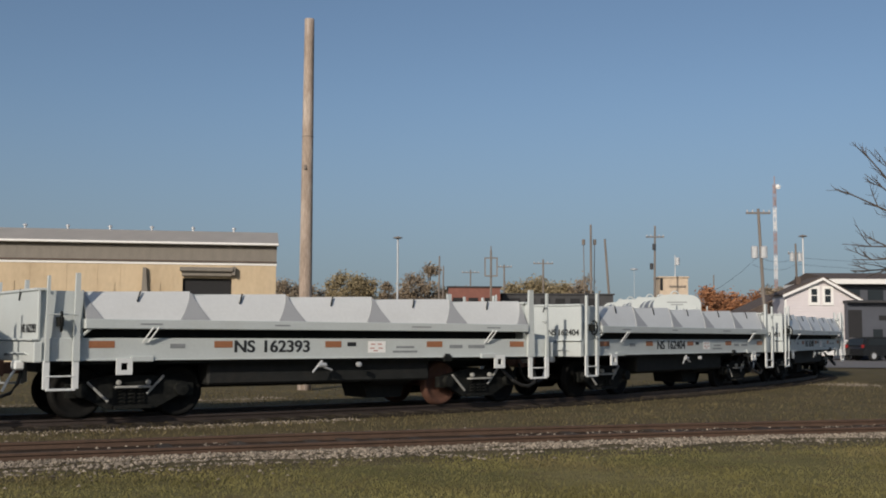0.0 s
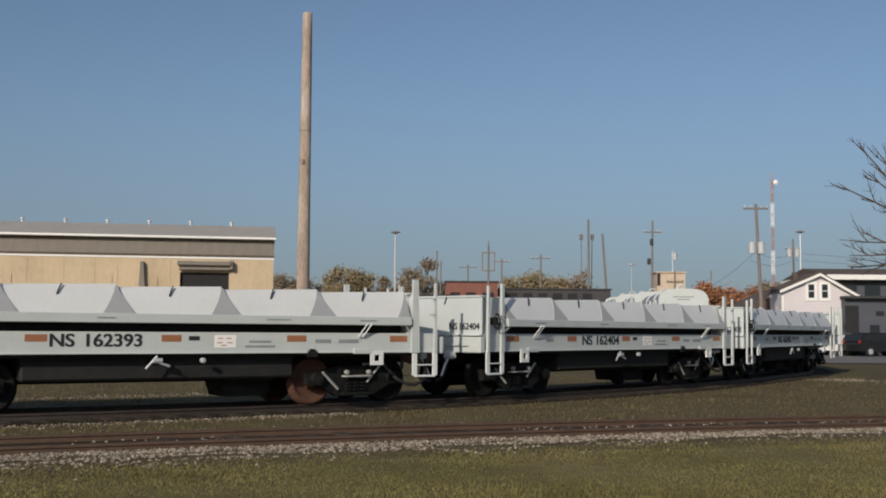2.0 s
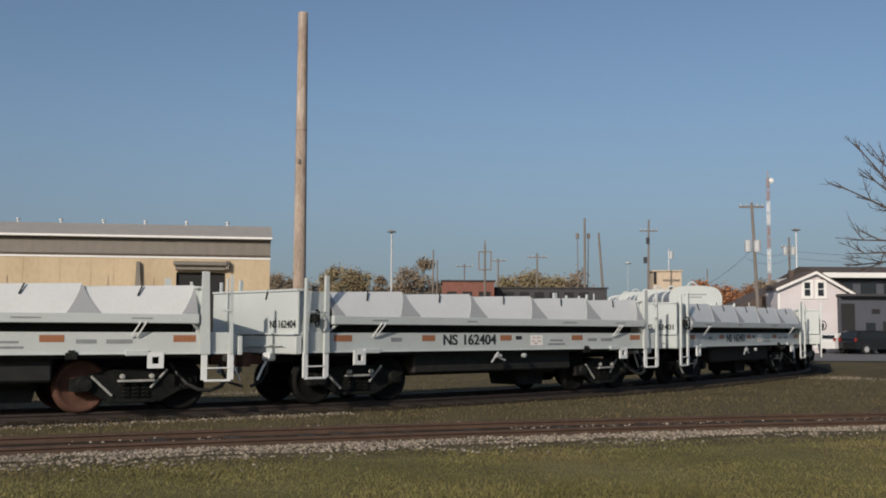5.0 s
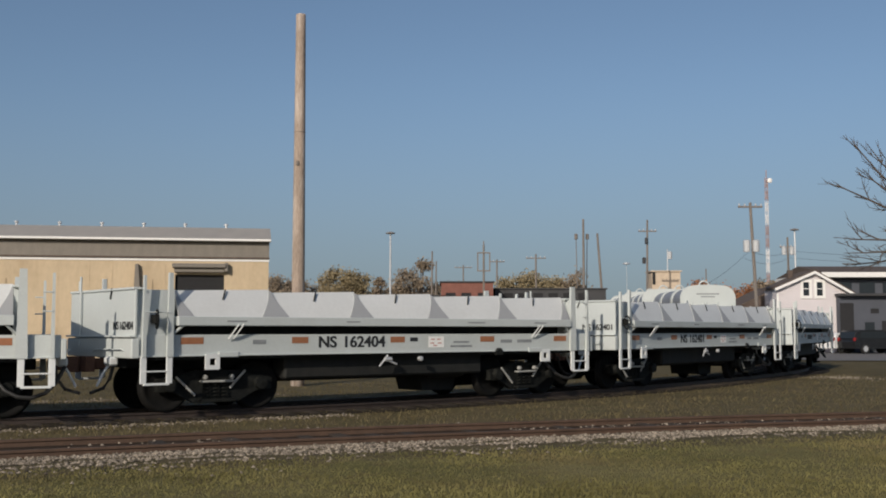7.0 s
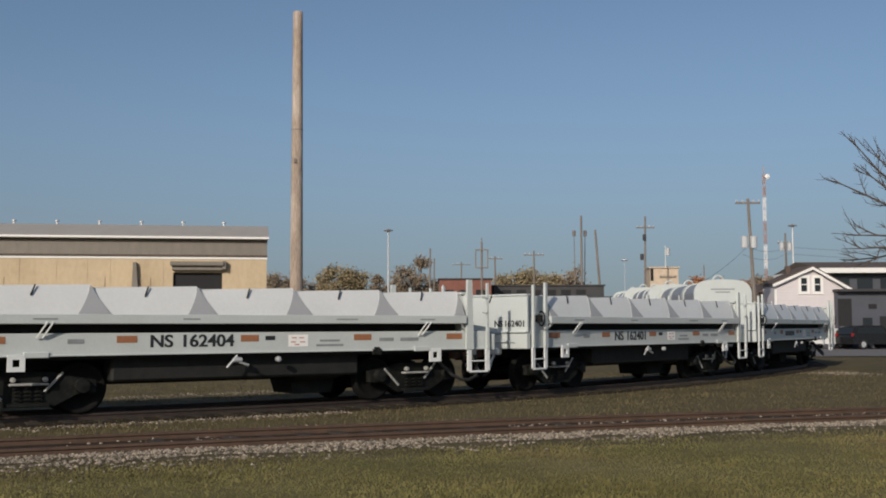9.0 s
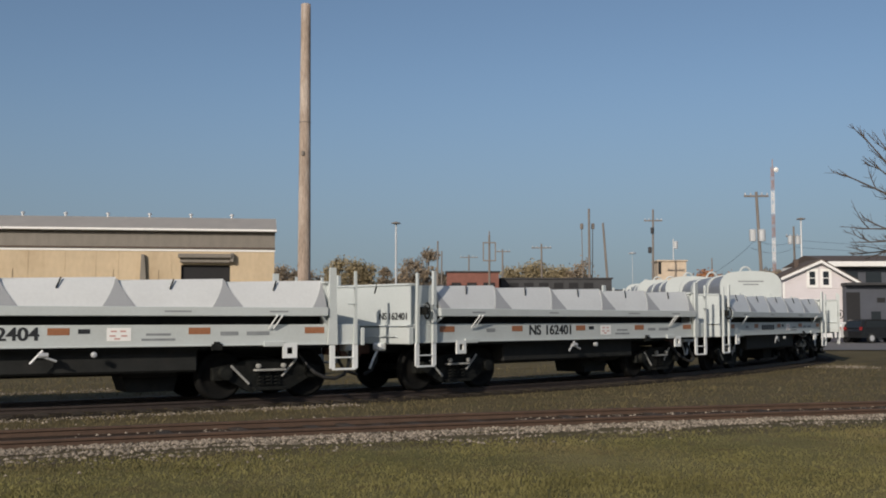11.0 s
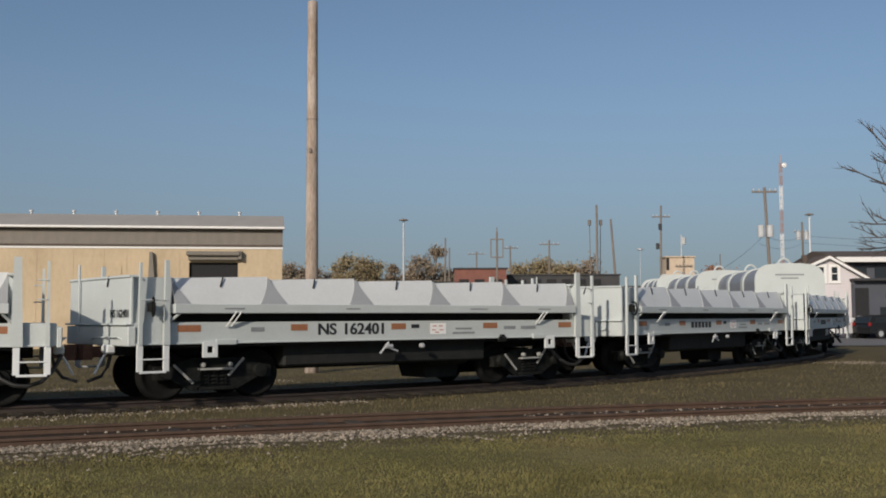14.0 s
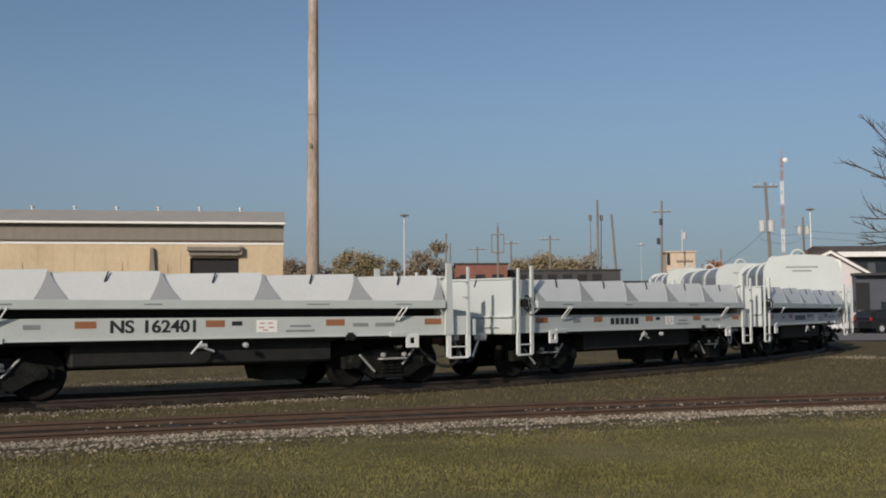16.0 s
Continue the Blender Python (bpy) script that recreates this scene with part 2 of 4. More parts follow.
def tube(bm, path, radius, sides=8, end=None):
    """A round bar along a path; radius may taper to end."""
    path = [Vector(p) for p in path]
    end = radius if end is None else end
    rings = []
    for i, p in enumerate(path):
        d = (path[min(i + 1, len(path) - 1)] - path[max(i - 1, 0)]).normalized()
        a = d.cross(Vector((0, 0, 1)) if abs(d.z) < 0.9 else Vector((1, 0, 0))).normalized()
        b = d.cross(a)
        r = radius + (end - radius) * i / max(1, len(path) - 1)
        rings.append([bm.verts.new(p + (a * math.cos(2 * math.pi * k / sides) + b * math.sin(2 * math.pi * k / sides)) * r) for k in range(sides)])
    for q, w in zip(rings, rings[1:]):
        for k in range(sides):
            bm.faces.new((q[k], q[(k + 1) % sides], w[(k + 1) % sides], w[k]))
    bm.faces.new(rings[0]), bm.faces.new(rings[-1])
    return bm


def lathe(bm, profile, axis="y", sides=24, centre=(0, 0, 0)):
    """A turned shape: profile of (radius, along) pairs round an axis."""
    rings = []
    for r, h in profile:
        ring = []
        for k in range(sides):
            a = 2 * math.pi * k / sides
            c, s = r * math.cos(a), r * math.sin(a)
            p = {"y": (c, h, s), "z": (c, s, h), "x": (h, c, s)}[axis]
            ring.append(bm.verts.new(Vector(p) + Vector(centre)))
        rings.append(ring)
    for q, w in zip(rings, rings[1:]):
        for k in range(sides):
            bm.faces.new((q[k], q[(k + 1) % sides], w[(k + 1) % sides], w[k]))
    bm.faces.new(rings[0]), bm.faces.new(rings[-1])
    return bm


def lettering(text, size, mat, parent, m, label="", wide=1.0, name="lettering"):
    """Words in the built-in font as a thin mesh, centred, facing the pose's +z."""
    cu = bpy.data.curves.new("words", "FONT")
    cu.body, cu.size, cu.align_x, cu.align_y, cu.extrude, cu.offset = text, size, "CENTER", "CENTER", 0.002, size * 0.013
    tmp = new("words", cu)
    me = bpy.data.meshes.new_from_object(tmp.evaluated_get(bpy.context.evaluated_depsgraph_get()))
    bpy.data.objects.remove(tmp)
    me.transform(Matrix.Diagonal((wide, 1, 1, 1)))
    bm = bmesh.new()
    for dx in (-0.022, 0.0, 0.022):  # heavy stroke: the face laid three times
        me.transform(Matrix.Translation((dx * size, 0, dx * 0.01)))
        bm.from_mesh(me)
        me.transform(Matrix.Translation((-dx * size, 0, -dx * 0.01)))
    bm.to_mesh(me)
    bm.free()
    me.materials.clear()
    me.materials.append(mat)
    ob = new(name, me)
    ob.parent, ob.matrix_basis = parent, m
    return tagged(ob, label)


# ---- the curved track of the train ----
KNOTS = (-25, -8, 4, 14, 24, 32, 40, 50, 75)
BENDS = (0.02247, 0.02247, 0.02366, 0.01933, 0.0054, 0.05521, 0.02119, -0.00859, 0.002)
STEP = 0.25
S = np.arange(-60, 170, STEP)
_k = np.interp(S, KNOTS, BENDS)
_i0 = int(np.argmin(abs(S)))
_a = np.concatenate([[0], np.cumsum((_k[1:] + _k[:-1]) / 2 * STEP)])
HEADING = _a - _a[_i0] + 0.5641
_m = (HEADING[1:] + HEADING[:-1]) / 2
TX = np.concatenate([[0], np.cumsum(np.cos(_m)) * STEP])
TY = np.concatenate([[0], np.cumsum(np.sin(_m)) * STEP])
TX, TY = TX - TX[_i0] - 5.7045, TY - TY[_i0] + 20.4041
TZ = np.where(S < 34, 0.0, 0.02 * np.maximum(S - 34, 0) ** 2 / (np.maximum(S - 34, 0) + 6))


def on_track(s):
    return Vector((np.interp(s, S, TX), np.interp(s, S, TY), np.interp(s, S, TZ)))


def heading(s):
    return float(np.interp(s, S, HEADING))


def travelled(t):
    """Metres that the train has gone, counted from 7 s."""
    u = t - 7.0
    return 1.53658 * u + 0.06131 * u * u / 2 + 0.01089 * u ** 3 / 6 - 2.1654e-4 * u ** 4 + 5.8e-7 * u ** 5


BAY, LENGTH, PITCH, HALF = 1.95, 9.75, 12.061, 1.46
TRUCK_SHIFT = 0.03
BOGIE = 3.8  # from the car's middle to each truck


def car_place(index, t):
    s = index * PITCH - travelled(t) + LENGTH / 2
    a, b = on_track(s - BOGIE), on_track(s + BOGIE)
    c, d = (a + b) / 2, b - a
    return c, math.atan2(d.y, d.x), s


# ---- near track: a gentle curve y = line(x) ----
def line(x):
    return 17.37 + 0.385 * x - 0.0065 * x * x


def line_angle(x):
    return math.atan(0.385 - 0.013 * x)


def off_line(x, y):
    """Metres from the near track's middle; the camera's side is negative."""
    return (y - line(x)) * math.cos(line_angle(x))


def ground_height(x, y):
    d = off_line(x, y)
    near = max(0.0, 1 - max(0, abs(d) - 1.2) / 1.6)
    return -0.14 - 0.04 * near + 0.02 * min(1, max(0, -d / 3))


def near_place(u, side, z=0.0):
    """A point beside the near track: u along x, side metres off its middle."""
    a = line_angle(u)
    return Vector((u - math.sin(a) * side, line(u) + math.cos(a) * side, z))


# ---- ground ----
def build_ground():
    xs = sorted(set([-2500, -900, -400, -200, -120, -80, -60, -45] + list(np.arange(-34, 40.1, 0.5)) + [45, 55, 70, 90, 120, 200, 400, 900, 2500]))
    ys = sorted(set([-600, -100, -30, -10, 0, 4] + list(np.arange(6, 30.1, 0.5)) + list(np.arange(31, 70, 1.5)) + [75, 85, 100, 130, 180, 300, 600, 1500, 4000]))
    bm = bmesh.new()
    lay = bm.loops.layers.color.new("kind_of_ground")
    grid = [[bm.verts.new((x, y, ground_height(x, y) + 0.02 * noise.noise((x * 0.6, y * 0.6, 0)))) for x in xs] for y in ys]
    for j in range(len(ys) - 1):
        for i in range(len(xs) - 1):
            f = bm.faces.new((grid[j][i], grid[j][i + 1], grid[j + 1][i + 1], grid[j + 1][i]))
            for lo in f.loops:
                d = off_line(lo.vert.co.x, lo.vert.co.y)
                lawn = min(1, max(0, (-d - 2.3) / 1.4))
                far = 0.42 if d > 1.5 else 0
                gr = 0.5 * max(0, 1 - abs(d + 1.5) / 1.0) + 0.3 * max(0, 1 - abs(d - 1.2) / 0.8)
                lo[lay] = (max(lawn, far), gr, max(0, min(1, (1.25 - abs(d)) / 0.5)), 1)
    ob = link("ground", bm, GROUND)
    tagged(ob, "autumn lawn, brown earth and gravel beside the tracks", "ground", kind="structure")


build_ground()


def strip(name, mat, profile, place, u0, u1, n, label, category, parent=None):
    """A profile of (side, height) pairs swept along a track."""
    bm = bmesh.new()
    rows = []
    for i in range(n + 1):
        u = u0 + (u1 - u0) * i / n
        rows.append([bm.verts.new(place(u, a, b)) for a, b in profile])
    k = len(profile)
    for q, w in zip(rows, rows[1:]):
        for i in range(k):
            bm.faces.new((q[i], q[(i + 1) % k], w[(i + 1) % k], w[i]))
    bm.faces.new(rows[0]), bm.faces.new(rows[-1])
    ob = link(name, bm, mat, parent)
    return tagged(ob, label, category) if parent is None else ob


RAIL_SHAPE = ((-0.035, 0), (-0.035, -0.035), (-0.009, -0.05), (-0.009, -0.125), (-0.068, -0.14), (-0.068, -0.15),
              (0.068, -0.15), (0.068, -0.14), (0.009, -0.125), (0.009, -0.05), (0.035, -0.035), (0.035, 0))


def main_place(s, side, z=0.0):
    a = heading(s)
    p = on_track(s)
    return Vector((p.x - math.sin(a) * side, p.y + math.cos(a) * side, p.z + z))


def build_tracks():
    bed = strip("ballast_bed", SIDE, ((-1.9, -0.3), (-1.5, -0.115), (1.5, -0.115), (1.9, -0.3)), main_place, -50, 165, 240, "", "")
    tagged(bed, "earth and cinder bed under the curved track, darkened for the train's shade", "track bed", kind="structure")
    far = empty("curved_track", Matrix(), "worn steel rails on buried ties beneath the train", "railway track")
    for side in (-0.75, 0.75):
        strip("rail", SHINE, tuple((side + a, b) for a, b in RAIL_SHAPE), main_place, -50, 165, 300, "", "", far)
    tie = bmesh.new()
    box(tie, -0.11, 0.11, -1.25, 1.25, -0.28, -0.1, 0.012)
    first = part("tie", tie, TIE, far)
    for i in range(150):
        s = -30 + i * 0.56
        p = main_place(s, 0)
        m = dict(x=p.x + random.uniform(-0.02, 0.02), y=p.y, z=p.z + random.uniform(-0.012, 0.004), rz=math.degrees(heading(s)) + random.uniform(-1.5, 1.5))
        if i:
            part_again(first, **m)
        else:
            first.matrix_basis = pose(m["x"], m["y"], m["z"], 0, 0, m["rz"])
    near = empty("siding_track", Matrix(), "rusty steel rails half sunk in gravel and dirt", "railway track")
    for side in (-0.75, 0.75):
        strip("rail", RAIL, tuple((side + a, b - 0.07) for a, b in RAIL_SHAPE), near_place, -24, 29, 140, "", "", near)
    tie = bmesh.new()
    box(tie, -0.11, 0.11, -1.25, 1.25, -0.33, -0.168, 0.012)
    first = part("tie", tie, TIE, near)
    for i in range(80):
        u = -16 + i * 0.52
        p = near_place(u, random.uniform(-0.05, 0.05))
        m = pose(p.x, p.y, random.uniform(-0.02, 0.006), 0, 0, math.degrees(line_angle(u)) + random.uniform(-2, 2))
        o = first if i == 0 else part_again(first)
        o.matrix_basis = m


build_tracks()


# ---- coil cars ----
LEDGE, PANEL_RISE = 1.735, 0.485  # the foot of the leaning panels and their height


def panel_y(k):
    """How far out the panel stands at a share k of its height."""
    return 1.57 - 0.28 * k


def panel_outline():
    """Cross-section of one leaning side panel of the trough: (y, z) from the walkway up, bowed like a dish."""
    out = []
    for i in range(7):
        k = i / 6
        out.append((-panel_y(k) - 0.025 * math.sin(math.pi * k), LEDGE + PANEL_RISE * k))
    back = [(y + 0.03, z) for y, z in reversed(out)]
    return out + back


def build_truck(car, x, rusty):
    """One two-axle truck: side frames, springs, bolster, wheelsets that roll."""
    bm = bmesh.new()
    for side in (-1, 1):
        y0, y1 = (-1.04, -0.9) if side < 0 else (0.9, 1.04)
        frame_shape = [(-1.12, 0.38), (-1.12, 0.6), (-0.75, 0.66), (-0.4, 0.75), (0.4, 0.75), (0.75, 0.66), (1.12, 0.6), (1.12, 0.38), (0.8, 0.36),
                       (0.42, 0.16), (-0.42, 0.16), (-0.8, 0.36)]
        prism(bm, frame_shape, "y", y0, y1)
        for a in (-0.89, 0.89):
            lathe(bm, [(0.02, y0 - 0.1 * (side < 0) + 0.0), (0.12, y0 - 0.09 * (side < 0)), (0.14, y0), (0.14, y1), (0.12, y1 + 0.09 * (side > 0)), (0.02, y1 + 0.1 * (side > 0))], "y", 12, (a, 0, 0.5))
    box(bm, -0.2, 0.2, -0.9, 0.9, 0.5, 0.78, 0.03)
    t = part("truck", bm, TRUCK, car, "cast steel truck, black with grease")
    t.matrix_basis = pose(x, 0, 0)
    for side in (-1, 1):
        for k in (-0.17, 0.0, 0.17):
            sp = bmesh.new()
            pts = [(k + 0.06 * math.cos(j * 1.05), side * 1.05 + 0.06 * math.sin(j * 1.05), 0.25 + 0.26 * j / 24) for j in range(25)]
            tube(sp, pts, 0.014, 5)
            part("spring", sp, TRUCK, t)
        # the seat's lit top and the frame's highlights are put in as pale colour
        part("spring_seat", bx(-0.32, 0.32, side * 1.1 - 0.07, side * 1.1 + 0.07, 0.53, 0.57, bevel=0.01), EDGE, t, "spring seat with its lit top painted pale")
        part("spring_plank", bx(-0.34, 0.34, side * 1.1 - 0.08, side * 1.1 + 0.08, 0.17, 0.23, bevel=0.01), TRUCK, t)
        for x0, z0, x1, z1 in ((-0.78, 0.64, -0.42, 0.3), (0.56, 0.74, 0.26, 0.42)):
            bar = bmesh.new()
            tube(bar, [(x0, side * 1.075, z0), (x1, side * 1.075, z1)], 0.024, 6)
            part("edge_bar", bar, EDGE, t, "pale bar painted as a highlight on the side frame")
        for k in (-0.26, 0.26):
            part("bolt_head", lathe(bmesh.new(), [(0.01, side * 1.1), (0.045, side * 1.11), (0.045, side * 1.18), (0.01, side * 1.19)], "y", 8, (k, 0, 0.63)), EDGE, t)
    for a in (-0.89, 0.89):
        bm = bmesh.new()
        for side in (-1, 1):
            prof = [(0.05, 0.98), (0.09, 0.86), (0.13, 0.84), (0.2, 0.79), (0.36, 0.8), (0.4, 0.84), (0.457, 0.82), (0.46, 0.72), (0.485, 0.705), (0.48, 0.685), (0.4, 0.69), (0.36, 0.74), (0.15, 0.72), (0.09, 0.6)]
            lathe(bm, [(r, side * h) for r, h in prof], "y", 28)
        lathe(bm, [(0.085, -0.7), (0.085, 0.7)], "y", 12)
        w = part("wheelset", bm, RUSTWHEEL if rusty and x > 0 and a < 0 else WHEEL, t, "flanged steel wheels on one axle", True)
        w.matrix_basis = pose(a, 0, 0.457)
    return t


def build_ladder(car, sx, sy):
    """Corner ladder: stirrup step below the sill, stiles up past the trough, rungs."""
    x0, x1 = sx * 5.02, sx * 5.5
    y = sy * 1.53
    for name, xx, top in (("inner_post", x0, 2.5), ("outer_post", x1, 2.44)):
        bm = bmesh.new()
        w = (0.075 if sx > 0 else 0.045) if name == "inner_post" else 0.026
        prism(bm, [(xx - w * 1.3, 1.02), (xx + w * 1.3, 1.02), (xx + w * 0.8, top), (xx - w * 0.8, top)], "y", y - 0.04, y + 0.02)
        part("ladder_post", bm, PAINT, car)
    for z in ((1.8, 2.12) if sx > 0 else (1.8,)):
        bm = bmesh.new()
        tube(bm, [(x0 if sx < 0 else x1 - 0.17, y + sy * 0.04, z), (x1, y + sy * 0.04, z)], 0.014, 6)
        part("rung", bm, PAINT, car)
    bm = bmesh.new()
    for xx in (x0, x1):
        box(bm, xx - 0.055, xx + 0.055, y - 0.02, y + 0.02, 0.56, 1.02, 0.006)
    box(bm, min(x0, x1), max(x0, x1), y - 0.03, y + 0.03, 0.53, 0.57, 0.006)
    box(bm, min(x0, x1), max(x0, x1), y - 0.03, y + 0.03, 0.76, 0.785, 0.006)
    part("stirrup_step", bm, WHITE, car, "white painted stirrup step")


def build_car(number, small, rusty, covered):
    label = "pale grey coil steel car with scalloped trough on black trucks"
    if covered:
        label = "pale grey coil steel car under a rounded steel hood"
    elif rusty:
        label = "pale grey coil steel car with one rust-orange wheel"
    car = empty("coil_car", Matrix(), label, "railcar", "coil cars of the train")
    # underframe
    bm = bmesh.new()
    prism(bm, [(-5.3, 1.05), (-5.3, 0.8), (-3.1, 0.76), (-2.6, 0.47), (2.6, 0.47), (3.1, 0.76), (5.3, 0.8), (5.3, 1.05)], "y", -0.35, 0.35)
    box(bm, -5.2, 5.2, -1.36, 1.36, 0.96, 1.06)
    for sy in (-1, 1):
        box(bm, -2.5, 2.5, sy * 0.95 - 0.25, sy * 0.95 + 0.25, 0.55, 1.0, 0.04)
    part("underframe", bm, BLACK, car, "black steel underframe")
    bm = bmesh.new()
    lathe(bm, [(0.02, 1.15), (0.2, 1.18), (0.22, 1.3), (0.22, 2.05), (0.2, 2.15), (0.02, 2.18)], "x", 16, (0, -0.9, 0.68))
    part("air_reservoir", bm, BLACK, car)
    bm = bmesh.new()
    prism(bm, [(1.2, 0.75), (1.4, 0.17), (2.25, 0.17), (2.4, 0.75)], "y", -0.5, 0.4)
    part("brake_gear", bm, BLACK, car, "black brake gear hung under the floor")
    # sills and walkways
    for sy in (-1, 1):
        y = sy * HALF
        bm = bmesh.new()
        a, b = sorted((y, y - sy * 0.08))
        box(bm, -5.6, 5.64, a, b, 1.02, 1.41, 0.012)
        a, b = sorted((y + sy * 0.03, y - sy * 0.12))
        box(bm, -5.6, 5.6, a, b, 1.02, 1.05, 0.006)
        part("side_sill", bm, PAINT, car)
        bm = bmesh.new()
        a, b = sorted((y + sy * 0.16, y - sy * 0.42))
        box(bm, -4.9, 4.9, a, b, 1.565, LEDGE, 0.012)
        part("walkway", bm, PAINT, car)
        for x, w in ((-3.75, 0.2), (-1.2, 0.16), (2.0, 0.24), (3.9, 0.18)):
            a, b = sorted((y + sy * 0.162, y + sy * 0.166))
            part("data_line", bx(x - w, x + w, a, b, 1.64, 1.665), GREYINK, car)
        bm = bmesh.new()
        a, b = sorted((y - sy * 0.3, y - sy * 0.36))
        box(bm, -4.9, 4.9, a, b, 1.06, 1.565)
        part("inner_web", bm, BLACK, car)
        for k in range(5):
            x0, x1 = -LENGTH / 2 + k * BAY, -LENGTH / 2 + (k + 1) * BAY
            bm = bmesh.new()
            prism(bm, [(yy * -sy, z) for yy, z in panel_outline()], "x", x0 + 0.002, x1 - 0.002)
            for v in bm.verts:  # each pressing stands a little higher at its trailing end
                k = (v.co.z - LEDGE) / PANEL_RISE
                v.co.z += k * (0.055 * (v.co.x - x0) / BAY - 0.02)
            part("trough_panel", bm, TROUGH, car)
            bm = bmesh.new()
            xm = (x0 + x1) / 2
            tube(bm, [(xm - 0.05, sy * 1.435, 2.05), (xm + 0.04, sy * 1.345, 2.23)], 0.014, 5)
            part("tie_hook", bm, TRUCK, car, "small dark tie hook")
        # gussets lean with the panels, so their darker shading is painted on
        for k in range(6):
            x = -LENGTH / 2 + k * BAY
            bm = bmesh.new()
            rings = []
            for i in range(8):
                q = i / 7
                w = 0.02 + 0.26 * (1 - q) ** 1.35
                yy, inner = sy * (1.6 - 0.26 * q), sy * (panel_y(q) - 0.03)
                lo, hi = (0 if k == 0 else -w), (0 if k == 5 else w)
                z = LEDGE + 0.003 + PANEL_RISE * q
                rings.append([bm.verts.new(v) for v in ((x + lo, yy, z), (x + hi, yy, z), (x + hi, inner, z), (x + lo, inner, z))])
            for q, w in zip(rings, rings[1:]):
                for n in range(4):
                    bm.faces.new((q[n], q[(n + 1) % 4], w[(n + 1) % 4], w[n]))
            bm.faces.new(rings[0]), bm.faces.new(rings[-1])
            part("gusset", bm, GUSSET, car, "flared gusset plate between two panels, its shade painted in grey")
        bm = bmesh.new()
        a, b = sorted((sy * 1.305, sy * 1.19))
        box(bm, -4.875, 4.875, a, b, 2.165, 2.2, 0.01)
        part("top_rail", bm, PAINT, car)
        # inner slope of the trough down to the middle
        bm = bmesh.new()
        prism(bm, [(sy * 1.24, 2.19), (sy * 1.21, 2.19), (sy * 0.2, 1.28), (sy * 0.2, 1.25)], "x", -4.87, 4.87)
        part("trough_slope", bm, PAINT, car)
        # bracket and lugs on the sill
        for sx in (-1, 1):
            bm = bmesh.new()
            x = sx * 4.17
            a, b = sorted((y + sy * 0.005, y + sy * 0.05))
            box(bm, x - 0.14, x - 0.06, a, b, 0.78, 1.06), box(bm, x + 0.06, x + 0.14, a, b, 0.78, 1.06)
            box(bm, x - 0.06, x + 0.06, a, b, 0.78, 0.86), box(bm, x - 0.06, x + 0.06, a, b, 0.98, 1.06)
            part("jacking_lug", bm, WHITE, car, "white painted square lug")
            bm = bmesh.new()
            x = sx * 3.85
            box(bm, x - 0.2, x + 0.2, a, b, 1.0, 1.1, 0.01)
            part("pad", bm, PAINT, car)
            for dx in (0.0, 0.1):
                bm = bmesh.new()
                x = sx * 3.8 + dx
                tube(bm, [(x - 0.06, y + sy * 0.04, 1.33), (x + 0.08, y + sy * 0.18, 1.6)], 0.014, 5)
                part("grab_bar", bm, WHITE, car)
        for x, w in ((-4.56, 0.22), (-2.32, 0.18), (0.0, 0.18), (2.44, 0.2), (4.68, 0.2)):
            bm = bmesh.new()
            a, b = sorted((y + sy * 0.002, y + sy * 0.006))
            box(bm, x - w, x + w, a, b, 1.24, 1.36)
            part("reflector", bm, REFLECT, car, "rust-orange reflector strip")
        bm = bmesh.new()
        a, b = sorted((y + sy * 0.002, y + sy * 0.006))
        box(bm, 0.8, 1.22, a, b, 1.13, 1.36)
        part("placard", bm, PLACARD, car, "white data placard")
        for px, pz in ((0.92, 1.3), (1.08, 1.3), (0.9, 1.22), (1.1, 1.22), (0.98, 1.17)):
            part("placard_mark", bx(px - 0.05, px + 0.05, a - 0.002 * (sy < 0), b + 0.002 * (sy > 0), pz - 0.012, pz + 0.012), MARKS, car)
        for sx in (-1, 1):
            bm = bmesh.new()
            tube(bm, [(sx * 4.97, y, 1.39), (sx * 4.78, y + sy * 0.12, 1.58)], 0.025, 5)
            part("strut", bm, PAINT, car)
        for x, w, z, h in ((0.42, 0.1, 1.3, 0.04), (1.7, 0.3, 1.15, 0.02), (1.7, 0.22, 1.24, 0.02), (3.0, 0.17, 1.25, 0.035), (3.55, 0.22, 1.25, 0.035), (-3.2, 0.14, 1.27, 0.04)):
            bm = bmesh.new()
            box(bm, x - w, x + w, a, b, z - h, z + h)
            part("data_line", bm, INK if x == 0.42 else GREYINK, car)
        a, b = sorted((y - sy * 0.02, y + sy * 0.06))
        part("sill_bracket", box(bx(2.66, 2.86, a, b, 0.94, 1.06, bevel=0.01), 2.71, 2.81, a, b, 1.065, 1.1), TRUCK, car, "small dark bracket under the sill")
        # brake rigging seen below the sill
        bm = bmesh.new()
        tube(bm, [(-0.45, y, 0.76), (-0.25, y, 0.98), (-0.2, y, 0.86), (-0.02, y, 0.8)], 0.022, 6)
        tube(bm, [(-0.32, y, 0.9), (-0.16, y, 0.9)], 0.045, 8)
        part("brake_lever", bm, GALV, car)
        bm = bmesh.new()
        lathe(bm, [(0.02, y - 0.05), (0.05, y - 0.04), (0.05, y + 0.04), (0.02, y + 0.05)], "y", 8, (0.59, 0, 0.9))
        part("valve", bm, GALV, car)
        for sx in (-1, 1):
            build_ladder(car, sx, sy)
    for sx in (-1, 1):
        far = 5.7 if sx < 0 else 5.06  # the trailing end is an open platform
        # end bulkhead with its fold, and the plain side sheets beside it
        bm = bmesh.new()
